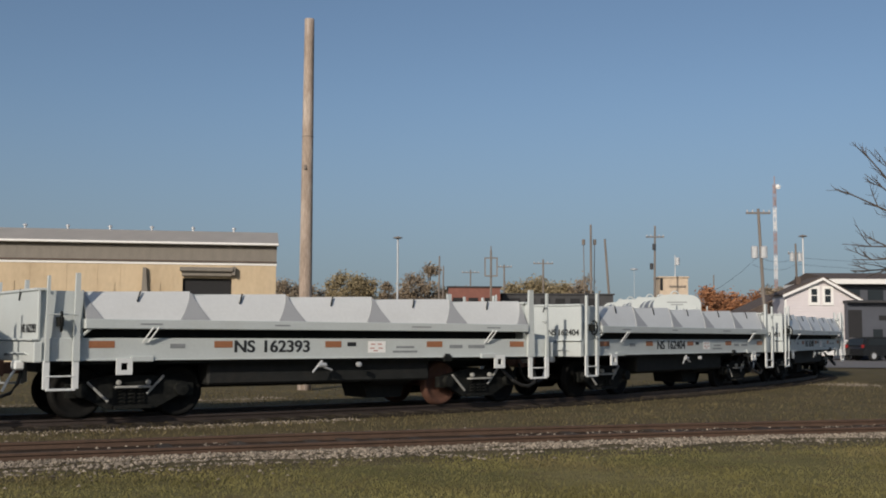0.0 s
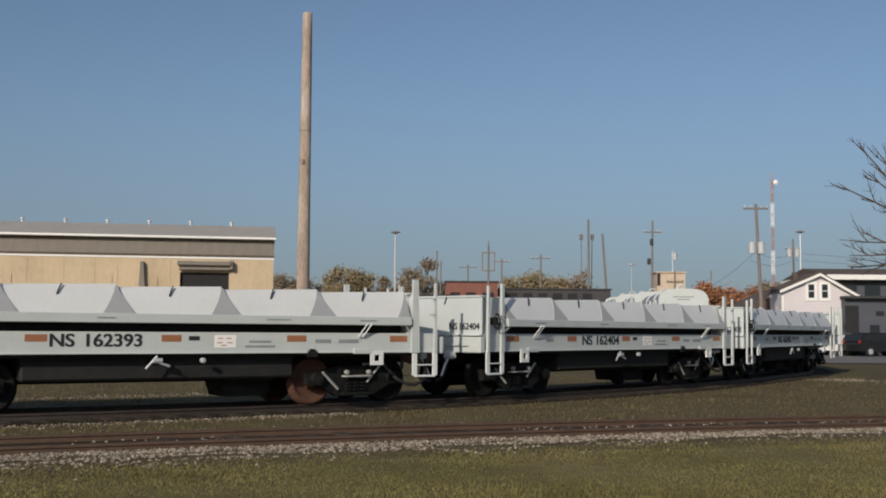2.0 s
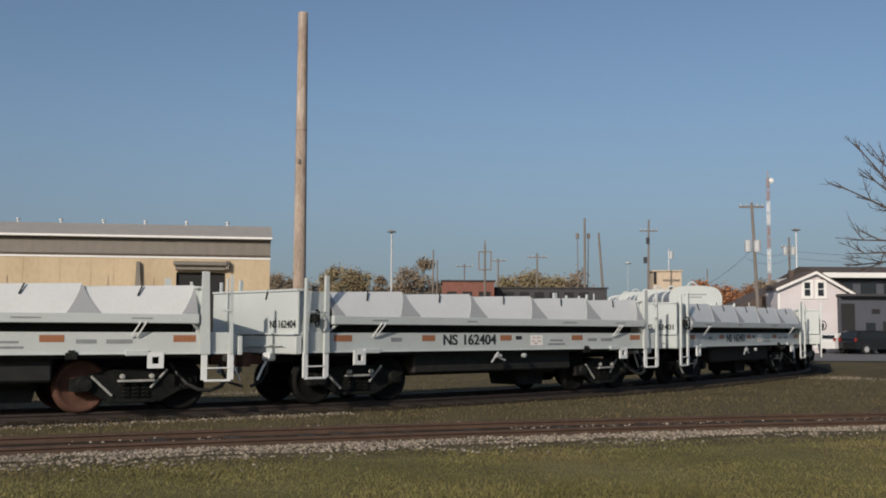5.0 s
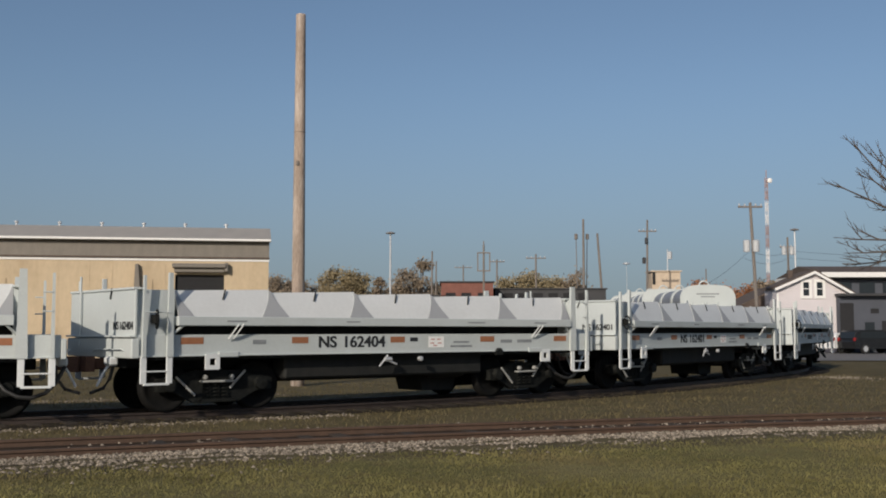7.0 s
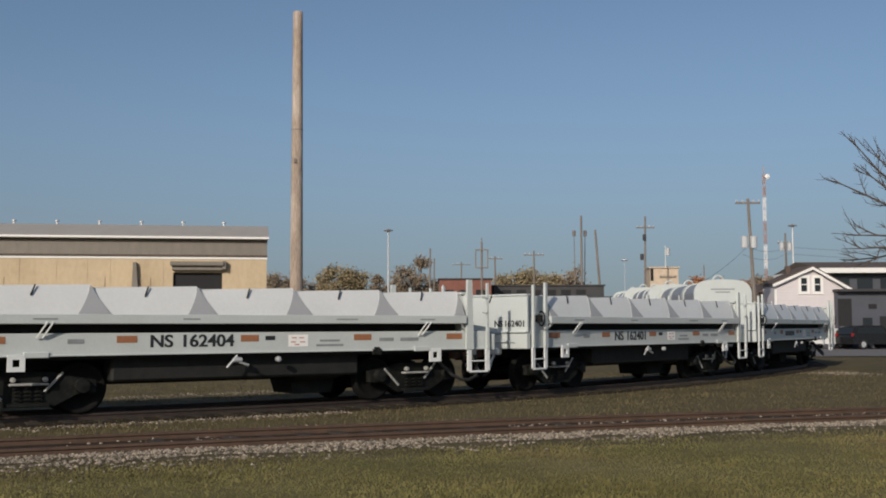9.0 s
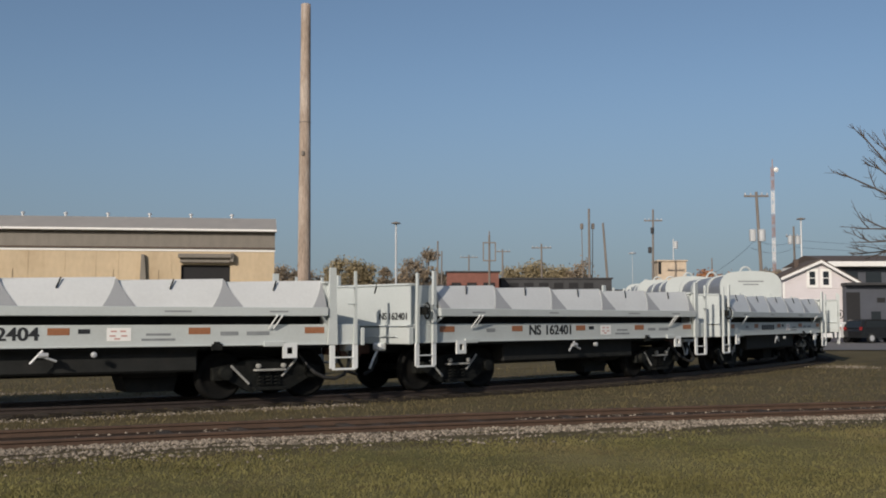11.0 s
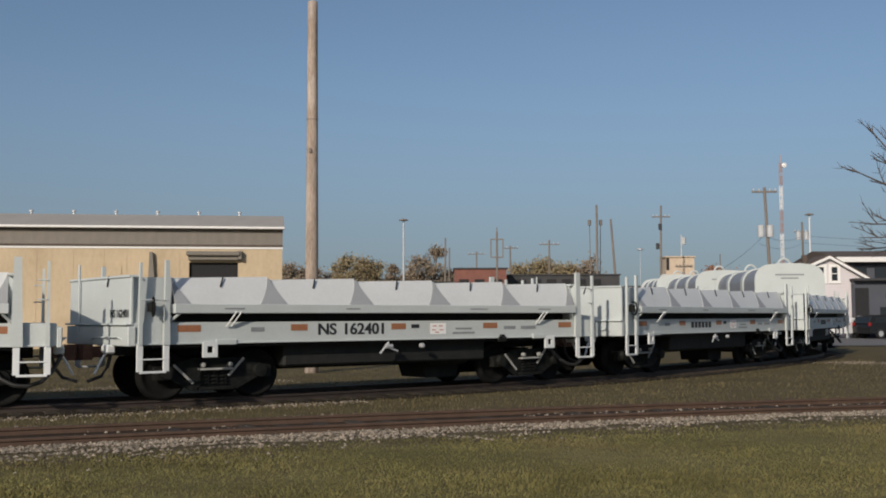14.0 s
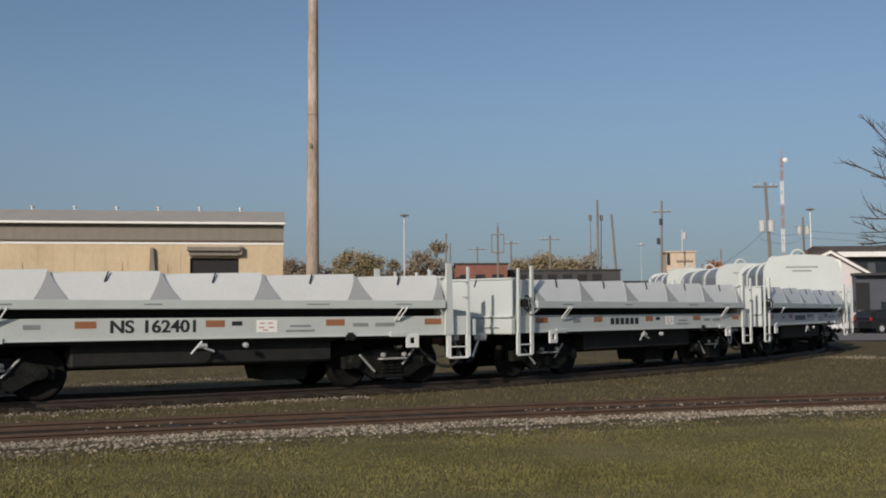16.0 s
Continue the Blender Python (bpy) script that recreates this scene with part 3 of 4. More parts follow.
        a, b = sorted((sx * (far - 0.1), sx * (far - 0.05)))
        box(bm, a, b, -1.48, 1.58, 1.36, 2.2, 0.01)
        part("bulkhead", bm, PAINT, car)
        bm = bmesh.new()
        a, b = sorted((sx * (far - 0.2), sx * (far - 0.02)))
        box(bm, a, b, -1.48, 1.58, 2.19, 2.235, 0.01)
        part("bulkhead_cap", bm, PAINT, car)
        bm = bmesh.new()
        a, b = sorted((sx * 5.56, sx * 5.7) if sx < 0 else (5.64, 5.73))
        box(bm, a, b, -1.5, 1.6, 1.0, 1.345, 0.015)
        part("end_sill", bm, PAINT, car)
        bm = bmesh.new()
        a, b = sorted((sx * (far - 0.06), sx * (far + 0.04)))
        box(bm, a, b, -1.49, 1.59, 1.362, 1.395, 0.008)
        part("fold", bm, PAINT, car)
        if sx > 0:
            part("end_platform", bx(5.05, 5.64, -1.42, 1.42, 1.3, 1.34, bevel=0.008), PAINT, car)
        else:
            hook = bmesh.new()
            tube(hook, [(-5.67, -0.42, 2.05), (-5.67, -0.5, 2.24)], 0.014, 5)
            part("tie_hook", hook, TRUCK, car, "small dark tie hook")
        for sy in (-1, 1):
            bm = bmesh.new()
            a, b = sorted((sx * 4.88, sx * (far - 0.08)))
            prism(bm, [(sy * 1.44, 1.41), (sy * 1.42, 1.41), (sy * 1.38, 2.2), (sy * 1.4, 2.2)], "x", a, b)
            part("end_side_sheet", bm, PAINT, car)
        for yy in ((0.95,) if sx < 0 else ()):
            bm = bmesh.new()
            tube(bm, [(sx * 5.7, yy, 1.2), (sx * 5.7, yy, 2.5)], 0.022, 6)
            part("handrail_post", bm, PAINT, car)
        bm = bmesh.new()
        e = 5.69 if sx < 0 else 5.74
        tube(bm, [(sx * e, -1.2, 1.12), (sx * (e + 0.06), -1.15, 1.16), (sx * (e + 0.06), 0.0, 1.14), (sx * e, 0.3, 1.1)], 0.013, 6)
        part("uncoupling_lever", bm, PAINT, car)
        # coupler and hose
        bm = bmesh.new()
        box(bm, *sorted((sx * 5.5, sx * 5.86)), -0.1, 0.1, 0.78, 0.98, 0.02)
        prism(bm, [(sx * 5.82, -0.16), (sx * 6.0, -0.18), (sx * 6.04, -0.06), (sx * 5.94, 0.0), (sx * 6.02, 0.1), (sx * 5.96, 0.2), (sx * 5.82, 0.14)], "z", 0.74, 1.02)
        part("coupler", bm, RUSTY, car, "rust-brown coupler")
        bm = bmesh.new()
        box(bm, *sorted((sx * 5.62, sx * 5.8)), -0.75, -0.5, 0.86, 1.02, 0.03)
        tube(bm, [(sx * 5.7, -0.62, 0.95), (sx * 5.84, -0.6, 0.72), (sx * 5.95, -0.6, 0.5)], 0.025, 6)
        part("angle_cock", bm, WHITE, car, "pale angle cock and hanging lever")
        bm = bmesh.new()
        tube(bm, [(sx * 5.6, -0.45, 0.85), (sx * 5.66, -0.46, 0.62), (sx * 5.78, -0.48, 0.46), (sx * 6.03, -0.5, 0.38)], 0.032, 6)
        part("brake_hose", bm, RUBBER, car)
        if sx > 0:
            bm = bmesh.new()
            tube(bm, [(4.55, -0.95, 0.85), (4.65, -1.1, 0.66), (4.8, -1.2, 0.48), (5.0, -1.25, 0.38), (5.2, -1.25, 0.36), (5.42, -1.2, 0.43), (5.6, -1.0, 0.6), (5.75, -0.75, 0.85)], 0.036, 8)
            part("air_hose", bm, RUBBER, car, "black drooping air hose")
    # hand brake on the leading end
    bm = bmesh.new()
    ring = [(-5.3 + 0.02 * math.cos(a), -1.62 + 0.1 * math.cos(a), 1.68 + 0.16 * math.sin(a)) for a in [2 * math.pi * i / 16 for i in range(17)]]
    tube(bm, ring, 0.019, 6)
    box(bm, -5.34, -5.26, -1.64, -1.44, 1.6, 1.76, 0.01)
    part("hand_brake", bm, TRUCK, car, "dark hand brake wheel and gear box")
    side_face = Matrix(((1, 0, 0, 0), (0, 0, -1, 0), (0, 1, 0, 0), (0, 0, 0, 1)))
    end_face = Matrix(((0, 0, -1, 0), (-1, 0, 0, 0), (0, 1, 0, 0), (0, 0, 0, 1)))
    if number:
        for word, x, y in zip(number.split(), (-1.7 - 0.2 * rusty, -0.83 - 0.2 * rusty), (-0.52, -0.98)):
            lettering(word, 0.31, INK, car, Matrix.Translation((x, -HALF - 0.004, 1.25)) @ side_face, "black painted reporting mark", 1.12)
            lettering(word, 0.2, INK, car, Matrix.Translation((-5.657, y - 0.15, 1.56)) @ end_face, "black painted reporting mark", 1.0)
    else:
        for i in range(6):
            bm = bmesh.new()
            x = -1.7 + i * 0.22
            box(bm, x - 0.08, x + 0.08, -HALF - 0.006, -HALF - 0.002, 1.17, 1.33)
            part("mark_bar", bm, INK, car)
    for x in (-BOGIE + TRUCK_SHIFT, BOGIE + TRUCK_SHIFT):
        build_truck(car, x, rusty)
    if covered:
        build_hood(car)
    return car


def hood_outline(grow=0.0):
    """Cross-section of the hood: upright sides, round shoulders, a nearly flat crown."""
    w, z0, z1 = 1.6 + grow, 2.1, 3.84 + grow
    pts = [(-w, z0), (-w, z1 - 0.75)]
    for i in range(1, 9):
        a = math.pi / 2 * i / 9
        pts.append((-w + 0.72 * (1 - math.cos(a)), z1 - 0.75 + 0.69 * math.sin(a)))
    pts += [(-0.6, z1 - 0.02), (0, z1), (0.6, z1 - 0.02)]
    return pts + [(-y, z) for y, z in reversed(pts[:-3])]


def build_hood(car):
    bm = bmesh.new()
    prism(bm, hood_outline(-0.13), "x", -3.38, 4.68)
    hood = part("hood", bm, HOODM, car, "grey rounded steel hood")
    bm = bmesh.new()
    prism(bm, hood_outline(), "x", -3.46, -3.39)
    part("end_plate", bm, PAINT, hood, "pale grey flat hood end with faint lines")
    bm = bmesh.new()
    prism(bm, hood_outline(), "x", 4.69, 4.76)
    part("end_plate", bm, PAINT, hood, "pale grey flat hood end")
    for x in (-0.6, 2.4):
        bm = bmesh.new()
        prism(bm, hood_outline(-0.08), "x", x - 0.22, x + 0.22)
        part("rib", bm, PAINT, hood, "pale grey band round the hood")
    for x in (-2.6, 3.6):
        bm = bmesh.new()
        pts = [(x, 0.3 * math.cos(a), 3.74 + 0.34 * math.sin(a)) for a in [math.pi * (k / 10 * 1.3 - 0.15) for k in range(11)]]
        tube(bm, pts, 0.055, 8)
        part("lifting_loop", bm, PAINT, hood)
    for i, (z, w) in enumerate(((3.3, 0.66), (3.14, 0.4))):
        bm = bmesh.new()
        box(bm, -3.466, -3.462, -w, w, z - 0.035, z + 0.035)
        part("label_bar", bm, GREYINK, hood)
    for i, x in enumerate((-3.0, -1.6, 0.4, 1.5, 3.3, 4.4)):
        hook = bmesh.new()
        tube(hook, [(x - 0.06, -1.28, 3.42), (x + 0.04, -1.12, 3.66)], 0.03, 5)
        part("lid_clip", hook, TRUCK, hood, "small dark clip")


NUMBERS = {-1: "NS 162393", 0: "NS 162404", 1: "NS 162401"}
TRAIN = {}
for index in range(-3, 9):
    TRAIN[index] = build_car(NUMBERS.get(index, ""), index >= 4, index == -1, 4 <= index <= 6)



# ---- buildings behind ----
def build_shed():
    shed = empty("industrial_shed", pose(-9.7, 60, 0, 0, 0, 9.6), "long cream block shed with grey band and pale sheet roof", "shed")
    bm = bmesh.new()
    W0, D, E = -34.0, 16.0, 5.5
    prism(bm, [(W0, -0.2), (-5.06, -0.2), (-5.06, 4.55), (-2.42, 4.55), (-2.42, -0.2), (0, -0.2), (0, E), (W0, E)], "y", 0, 0.3)
    part("front_wall", bm, CREAM, shed)
    part("back_wall", bx(W0, 0, D - 0.3, D, -0.2, E), CREAM, shed)
    part("end_wall", bx(-0.3, 0, 0.3, D - 0.3, -0.2, E), CREAM, shed)
    part("end_wall", bx(W0, W0 + 0.3, 0.3, D - 0.3, -0.2, E), CREAM, shed)
    bm = bmesh.new()
    box(bm, W0, 0.02, -0.05, 0.25, 5.5, 6.36)
    for i in range(60):
        x = W0 + 0.28 + i * 0.57
        box(bm, x - 0.012, x + 0.012, -0.058, -0.05, 5.5, 6.3)
    part("band", bm, BANDM, shed, "dark grey sheet metal band")
    part("drip_edge", bx(W0, 0.04, -0.12, -0.082, 5.44, 5.53), SHINGLE, shed, "rusty drip edge along the band")
    part("wall_cap", bx(W0, 0.03, -0.045, 0.0, 5.3, 5.44), TRIMW, shed, "pale capping strip")
    bm = bmesh.new()
    prism(bm, [(-0.35, 6.36), (-0.35, 6.5), (8, 7.9), (D + 0.35, 6.5), (D + 0.35, 6.36), (8, 7.75)], "x", W0 - 0.3, 0.12)
    roof = part("roof", bm, ROOFM, shed, "pale weathered sheet roof")
    bm = bmesh.new()
    box(bm, W0 - 0.3, 0.12, -0.46, -0.36, 6.4, 6.52, 0.01)
    part("gutter", bm, TRIMW, shed, "pale gutter")
    for i in range(12):
        bm = bmesh.new()
        x = -2.6 - i * 2.5
        lathe(bm, [(0.07, 7.75), (0.07, 8.03), (0.13, 8.05), (0.13, 8.12), (0.02, 8.18)], "z", 8, (x, 8, 0))
        part("vent", bm, GALV, roof)
    bm = bmesh.new()
    box(bm, -5.06, -2.42, 0.2, 0.3, -0.2, 4.55)
    part("doorway", bm, VOID, shed, "dark open doorway")
    bm = bmesh.new()
    box(bm, -5.2, -2.3, -0.5, 0.0, 4.9, 5.15, 0.05)
    box(bm, -5.1, -2.4, -0.3, 0.0, 4.66, 4.9, 0.03)
    box(bm, -2.4, -2.2, -0.4, 0.0, 4.7, 5.2, 0.03)
    part("door_housing", bm, BANDM, shed, "brown rolled door housing")
    # solid dark wedge that stands in for a thin triangular shadow
    bm = bmesh.new()
    prism(bm, [(-7.22, 3.4), (-7.16, 5.1), (-7.0, 5.1), (-6.86, 3.4)], "y", -0.3, 0.0)
    part("flue", bm, BANDM, shed, "dark wedge shaped as a thin shadow on the wall")
    for x in (-8.4, -9.6, -5.6, -1.6, -11.2, -13.1, -16.0, -18.5):
        bm = bmesh.new()
        box(bm, x - 0.03, x + 0.03, -0.015, 0.0, -0.2, 5.48)
        part("seam", bm, CREAM, shed)
    for x in (-6.6, -9.0, -14.2):
        bm = bmesh.new()
        box(bm, x - 0.35, x + 0.35, -0.04, 0.0, 3.3, 4.3)
        part("patch", bm, CREAM, shed)


def build_house():
    h = empty("gabled_house", pose(27.46, 80, 0), "pale lilac gabled house with brown roof and white trim", "house")
    bm = bmesh.new()
    prism(bm, [(-2.75, -0.2), (2.55, -0.2), (2.55, 4.3), (0, 5.75), (-2.75, 4.72)], "y", 0, 3)
    part("wall", bm, SIDING, h)
    bm = bmesh.new()
    prism(bm, [(-4.4, -0.2), (2.5, -0.2), (2.5, 3.4), (-1.5, 4.75), (-4.4, 3.4)], "y", 3.004, 9)
    part("rear_wall", bm, SHINGLE, h, "brown shingle-clad rear wing")
    for a, b in (((-1.5, 4.78), (-4.75, 3.25)), ((-1.5, 4.78), (2.5, 3.42))):
        bm = bmesh.new()
        prism(bm, [a, b, (b[0], b[1] + 0.16), (a[0], a[1] + 0.16)], "y", 2.95 if b[0] < 0 else 3.01, 9.3)
        part("rear_roof", bm, SHINGLE, h, "low brown shingle roof of the rear wing")
    for i in range(24):
        z = 0.2 + i * 0.2
        w = 2.56 if z < 4.2 else max(0.2, 2.56 - (z - 4.25) * 1.75)
        bm = bmesh.new()
        prism(bm, [(-0.03, z), (0.0, z + 0.16), (0.0, z)], "x", -w, w)
        part("siding_board", bm, SIDING, h)
    for s in (-1, 1):
        bm = bmesh.new()
        prism(bm, [(0, 5.83), (s * 2.95, 4.35 - s * 0.2), (s * 2.95, 4.5 - s * 0.2), (0, 5.99)], "y", -0.35, 3.2)
        part("roof", bm, SHINGLE, h, "brown shingle roof slope")
        bm = bmesh.new()
        prism(bm, [(0, 5.68), (s * 2.98, 4.19 - s * 0.21), (s * 2.98, 4.39 - s * 0.21), (0, 5.88)], "y", -0.42, -0.3)
        part("barge_board", bm, TRIMW, h, "white barge board")
        bm = bmesh.new()
        box(bm, s * 2.5 - 0.08 - (s < 0) * 0.2, s * 2.5 + 0.08 - (s < 0) * 0.2, -0.05, 0.0, -0.2, 4.25)
        part("corner_board", bm, TRIMW, h)
    for x in (-0.58, 0.42):
        bm = bmesh.new()
        for a in ((x - 0.42, x - 0.22, 3.85, 5.26), (x + 0.22, x + 0.42, 3.85, 5.26), (x - 0.22, x + 0.22, 5.06, 5.26), (x - 0.22, x + 0.22, 3.85, 4.05)):
            box(bm, a[0], a[1], -0.09, -0.02, a[2], a[3])
        w = part("window", bm, TRIMW, h, "white framed sash window")
        bm = bmesh.new()
        box(bm, x - 0.24, x + 0.24, -0.05, -0.03, 4.07, 5.08)
        part("pane", bm, GLASS, w)
        bm = bmesh.new()
        box(bm, x - 0.24, x + 0.24, -0.08, -0.05, 4.55, 4.6)
        part("meeting_rail", bm, TRIMW, w)
    bm = bmesh.new()
    box(bm, -1.35, -1.0, 1.6, 2.0, 4.8, 6.05, 0.02)
    part("chimney", bm, SHINGLE, h, "dark brick chimney")


def build_dark_building():
    b = empty("porch_building", pose(29.95, 79, 0), "dark blue-grey building with porch roof and door", "building")
    bm = bmesh.new()
    box(bm, -0.9, 12, 0.3, 0.9, -0.2, 4.0)
    part("wall", bm, SLATE, b)
    bm = bmesh.new()
    box(bm, -1.0, 12.5, -0.3, 0.92, 4.0, 4.2, 0.03)
    part("porch_roof", bm, DULL, b, "dark flat porch roof")
    for x, w, z0, z1, m in ((-0.35, 0.5, 0.0, 3.5, VOID), (1.3, 0.35, 0.0, 2.1, GLASS), (1.7, 0.3, 2.75, 3.1, VOID), (2.6, 0.4, 0.0, 2.2, VOID), (4.6, 0.45, 0.0, 2.2, VOID), (6.6, 0.5, 1.0, 2.2, GLASS)):
        bm = bmesh.new()
        box(bm, x - w, x + w, 0.27, 0.31, z0, z1)
        part("opening", bm, m, b)
    bm = bmesh.new()
    box(bm, 3.3, 4.1, 0.25, 0.31, 2.6, 2.9)
    part("sign_board", bm, TRIMW, b, "small pale sign board")
    u = empty("flat_roofed_building", pose(33.0, 92, 0), "two-storey dark building with white roof fascia", "building")
    bm = bmesh.new()
    box(bm, 0, 22, 0.6, 12, -0.2, 5.9)
    part("wall", bm, SLATE, u)
    bm = bmesh.new()
    box(bm, -0.8, 22.8, -0.4, 12.5, 6.0, 6.45, 0.03)
    part("fascia", bm, TRIMW, u, "white roof fascia")
    bm = bmesh.new()
    prism(bm, [(-0.4, 6.45), (12.5, 6.45), (6, 7.3)], "x", -0.8, 22.8)
    part("roof", bm, SHINGLE, u)
    for i in range(6):
        bm = bmesh.new()
        box(bm, 0.7 + i * 2.0, 2.0 + i * 2.0, 0.5, 0.6, 4.3, 5.6)
        part("window", bm, GLASS, u)
    bm = bmesh.new()
    lathe(bm, [(0.02, 0.2), (0.32, 0.25), (0.3, 0.3), (0.02, 0.32)], "y", 14, (1.1, 0.0, 4.9))
    part("dish", bm, TRIMW, u, "round white dish")


def low_building(name, x0, x1, y, depth, top, mat, label, holes=(), cap=None):
    b = empty(name, pose(0, y, 0), label, "building")
    bm = bmesh.new()
    box(bm, x0, x1, 0, depth, -0.2, top - 0.15)
    part("wall", bm, mat, b)
    bm = bmesh.new()
    box(bm, x0 - 0.15, x1 + 0.15, -0.15, depth + 0.15, top - 0.15, top, 0.02)
    part("roof", bm, cap or DULL, b)
    for x, w, z0, z1 in holes:
        bm = bmesh.new()
        box(bm, x - w, x + w, -0.06, 0.0, z0, z1)
        part("opening", bm, VOID, b)
    return b


build_shed()
build_house()
build_dark_building()
low_building("brick_building", -0.2, 5.2, 112, 10, 6.6, BRICK, "low red brick building with dark openings", ((0.8, 0.5, 4.2, 5.4), (2.4, 0.5, 4.2, 5.4), (4.2, 0.6, 4.2, 5.4)))
low_building("long_warehouse", -22.0, -0.5, 118, 14, 5.4, DULL, "long low dark warehouse")
low_building("flat_warehouse", 5.6, 17.5, 116, 14, 6.05, DULL, "flat-roofed dark warehouse with pale eave", tuple((7 + i * 1.6, 0.5, 4.4, 5.5) for i in range(6)))
low_building("stair_tower", 23.25, 26.4, 120, 3, 8.15, TAN, "tan brick stair tower above a roof", ((23.45, 0.16, 6.6, 7.95),), TAN)
low_building("grey_works", 18.0, 44.0, 124, 12, 5.0, DULL, "long dark grey works building")


# ---- poles ----
def build_big_pole():
    p = empty("wooden_pole", pose(-4.29, 32, 0), "tall bleached bare wooden pole behind the train", "pole")
    bm = bmesh.new()
    pts = [(0.0, 0, z) for z in np.linspace(-0.3, 11.0, 14)]
    tube(bm, pts, 0.21, 14, 0.145)
    part("shaft", bm, POLEWOOD, p, smooth=True)
    for z in (7.4,):
        bm = bmesh.new()
        lathe(bm, [(0.16, z - 0.012), (0.176, z - 0.01), (0.176, z + 0.01), (0.16, z + 0.012)], "z", 14, (0, 0, 0))
        part("band", bm, DARKWOOD, p, "dark metal band")
    for z, a in ((6.45, -1.75),):
        bm = bmesh.new()
        box(bm, 0.18 * math.cos(a) - 0.04, 0.18 * math.cos(a) + 0.04, 0.18 * math.sin(a) - 0.04, 0.18 * math.sin(a) + 0.04, z - 0.07, z + 0.07, 0.01)
        part("bolt_plate", bm, DARKWOOD, p)


def utility_pole(x, y, top, lean=0.0, arms=(), cans=(), radius=0.14, mat=DARKWOOD, label="dark wooden utility pole", can=GALV, size=1.0):
    p = empty("utility_pole", pose(x, y, 0), label, "utility pole", "utility poles")
    bm = bmesh.new()
    tube(bm, [(lean * (top - z) / top, 0, z) for z in (-0.3, top / 2, top)], radius, 8, radius * 0.7)
    part("shaft", bm, mat, p)
    for z, w in arms:
        bm = bmesh.new()
        box(bm, -w, w, -0.08, 0.08, z - 0.06, z + 0.06, 0.01)
        arm = part("crossarm", bm, mat, p)
        for k in (-0.9, -0.45, 0.45, 0.9):
            bm = bmesh.new()
            lathe(bm, [(0.03, z + 0.05), (0.06, z + 0.1), (0.05, z + 0.2), (0.02, z + 0.24)], "z", 6, (w * k, 0, 0))
            part("insulator", bm, GALV, arm)
    for z, dx in cans:
        bm = bmesh.new()
        lathe(bm, [(0.05 * size, z - 0.42 * size), (0.24 * size, z - 0.4 * size), (0.25 * size, z + 0.35 * size), (0.2 * size, z + 0.42 * size), (0.05 * size, z + 0.45 * size)], "z", 10, (dx, -0.1, 0))
        part("transformer", bm, can, p, "grey transformer can")
    return p


build_big_pole()
utility_pole(20.9, 110, 12.77, -0.18, ((11.62, 0.92),), ((8.6, -0.4), (10.6, -0.12)), 0.13, can=DULL, size=0.75)
utility_pole(21.45, 75, 10.4, 0.45, ((10.1, 0.85),), ((7.35, -0.32), (7.35, 0.32)))
utility_pole(15.65, 120, 13.9, 0.0, (), (), 0.16)
utility_pole(17.2, 120, 12.3, 0.85, (), (), 0.16)
utility_pole(7.0, 140, 10.7, 0.0, ((10.4, 1.0),), ())
utility_pole(11.2, 130, 10.7, 0.0, ((10.2, 1.2),), ())
utility_pole(3.2, 170, 11.8, 0.0, ((11.4, 1.4),), ())
utility_pole(-1.2, 120, 10.3, -0.1, (), (), 0.12)
utility_pole(-0.75, 120, 9.2, -0.1, (), (), 0.1)
utility_pole(35.2, 110, 11.0, 0.1, ((10.0, 0.8),), ((9.6, -0.4), (9.6, 0.4)))
utility_pole(14.95, 121, 12.2, 0.2, (), ((12.0, 0.0),), 0.06, DARKWOOD, "thin dark post with a small box at its top", DARKWOOD, 0.75)
utility_pole(16.2, 121, 12.2, -0.2, (), ((12.0, 0.0),), 0.06, DARKWOOD, "thin dark post with a small box at its top", DARKWOOD, 0.75)
utility_pole(29.5, 121, 8.4, 0.0, (), (), 0.09)
utility_pole(25.2, 121, 10.6, 0.0, (), ((9.9, 0.25),), 0.07, GALV, "thin metal antenna pole on a roof")


def build_lamp(x, y, top, label, head, thick=0.11):
    p = empty("street_lamp", pose(x, y, 0), label, "street lamp", "lamp posts")
    bm = bmesh.new()
    tube(bm, [(0, 0, -0.2), (0, 0, top)], thick, 8, thick * 0.65)
    part("post", bm, GALV, p)
    bm = bmesh.new()
    lathe(bm, [(0.05, top + 0.12), (0.42, top + 0.02), (0.45, top - 0.06), (0.1, top - 0.12)], "z", 12)
    part("head", bm, DARKWOOD if head else GALV, p)


build_lamp(-4.88, 100, 10.53, "pale metal lamp post with flat round head", True)
build_lamp(35.3, 108, 11.6, "pale metal lamp post with flat round head", True)
build_lamp(20.6, 121, 9.0, "thin lamp post with a pale rounded head", False, 0.03)


def build_sign():
    p = empty("frame_sign", pose(3.4, 90, 0), "empty rectangular sign frame on a dark post", "sign post")
    bm = bmesh.new()
    tube(bm, [(0, 0, -0.2), (0, 0, 8.6)], 0.1, 8, 0.08)
    part("post", bm, DARKWOOD, p)
    bm = bmesh.new()
    for a in ((-0.55, -0.45, 6.4, 8.0), (0.45, 0.55, 6.4, 8.0), (-0.45, 0.45, 7.9, 8.0), (-0.45, 0.45, 6.4, 6.5)):
        box(bm, a[0], a[1], -0.16, -0.1, a[2], a[3])
    part("frame", bm, DARKWOOD, p)
    bm = bmesh.new()
    tube(bm, [(0, 0, 8.6), (0, 0, 8.95)], 0.05, 6)
    part("finial", bm, DARKWOOD, p)


build_sign()


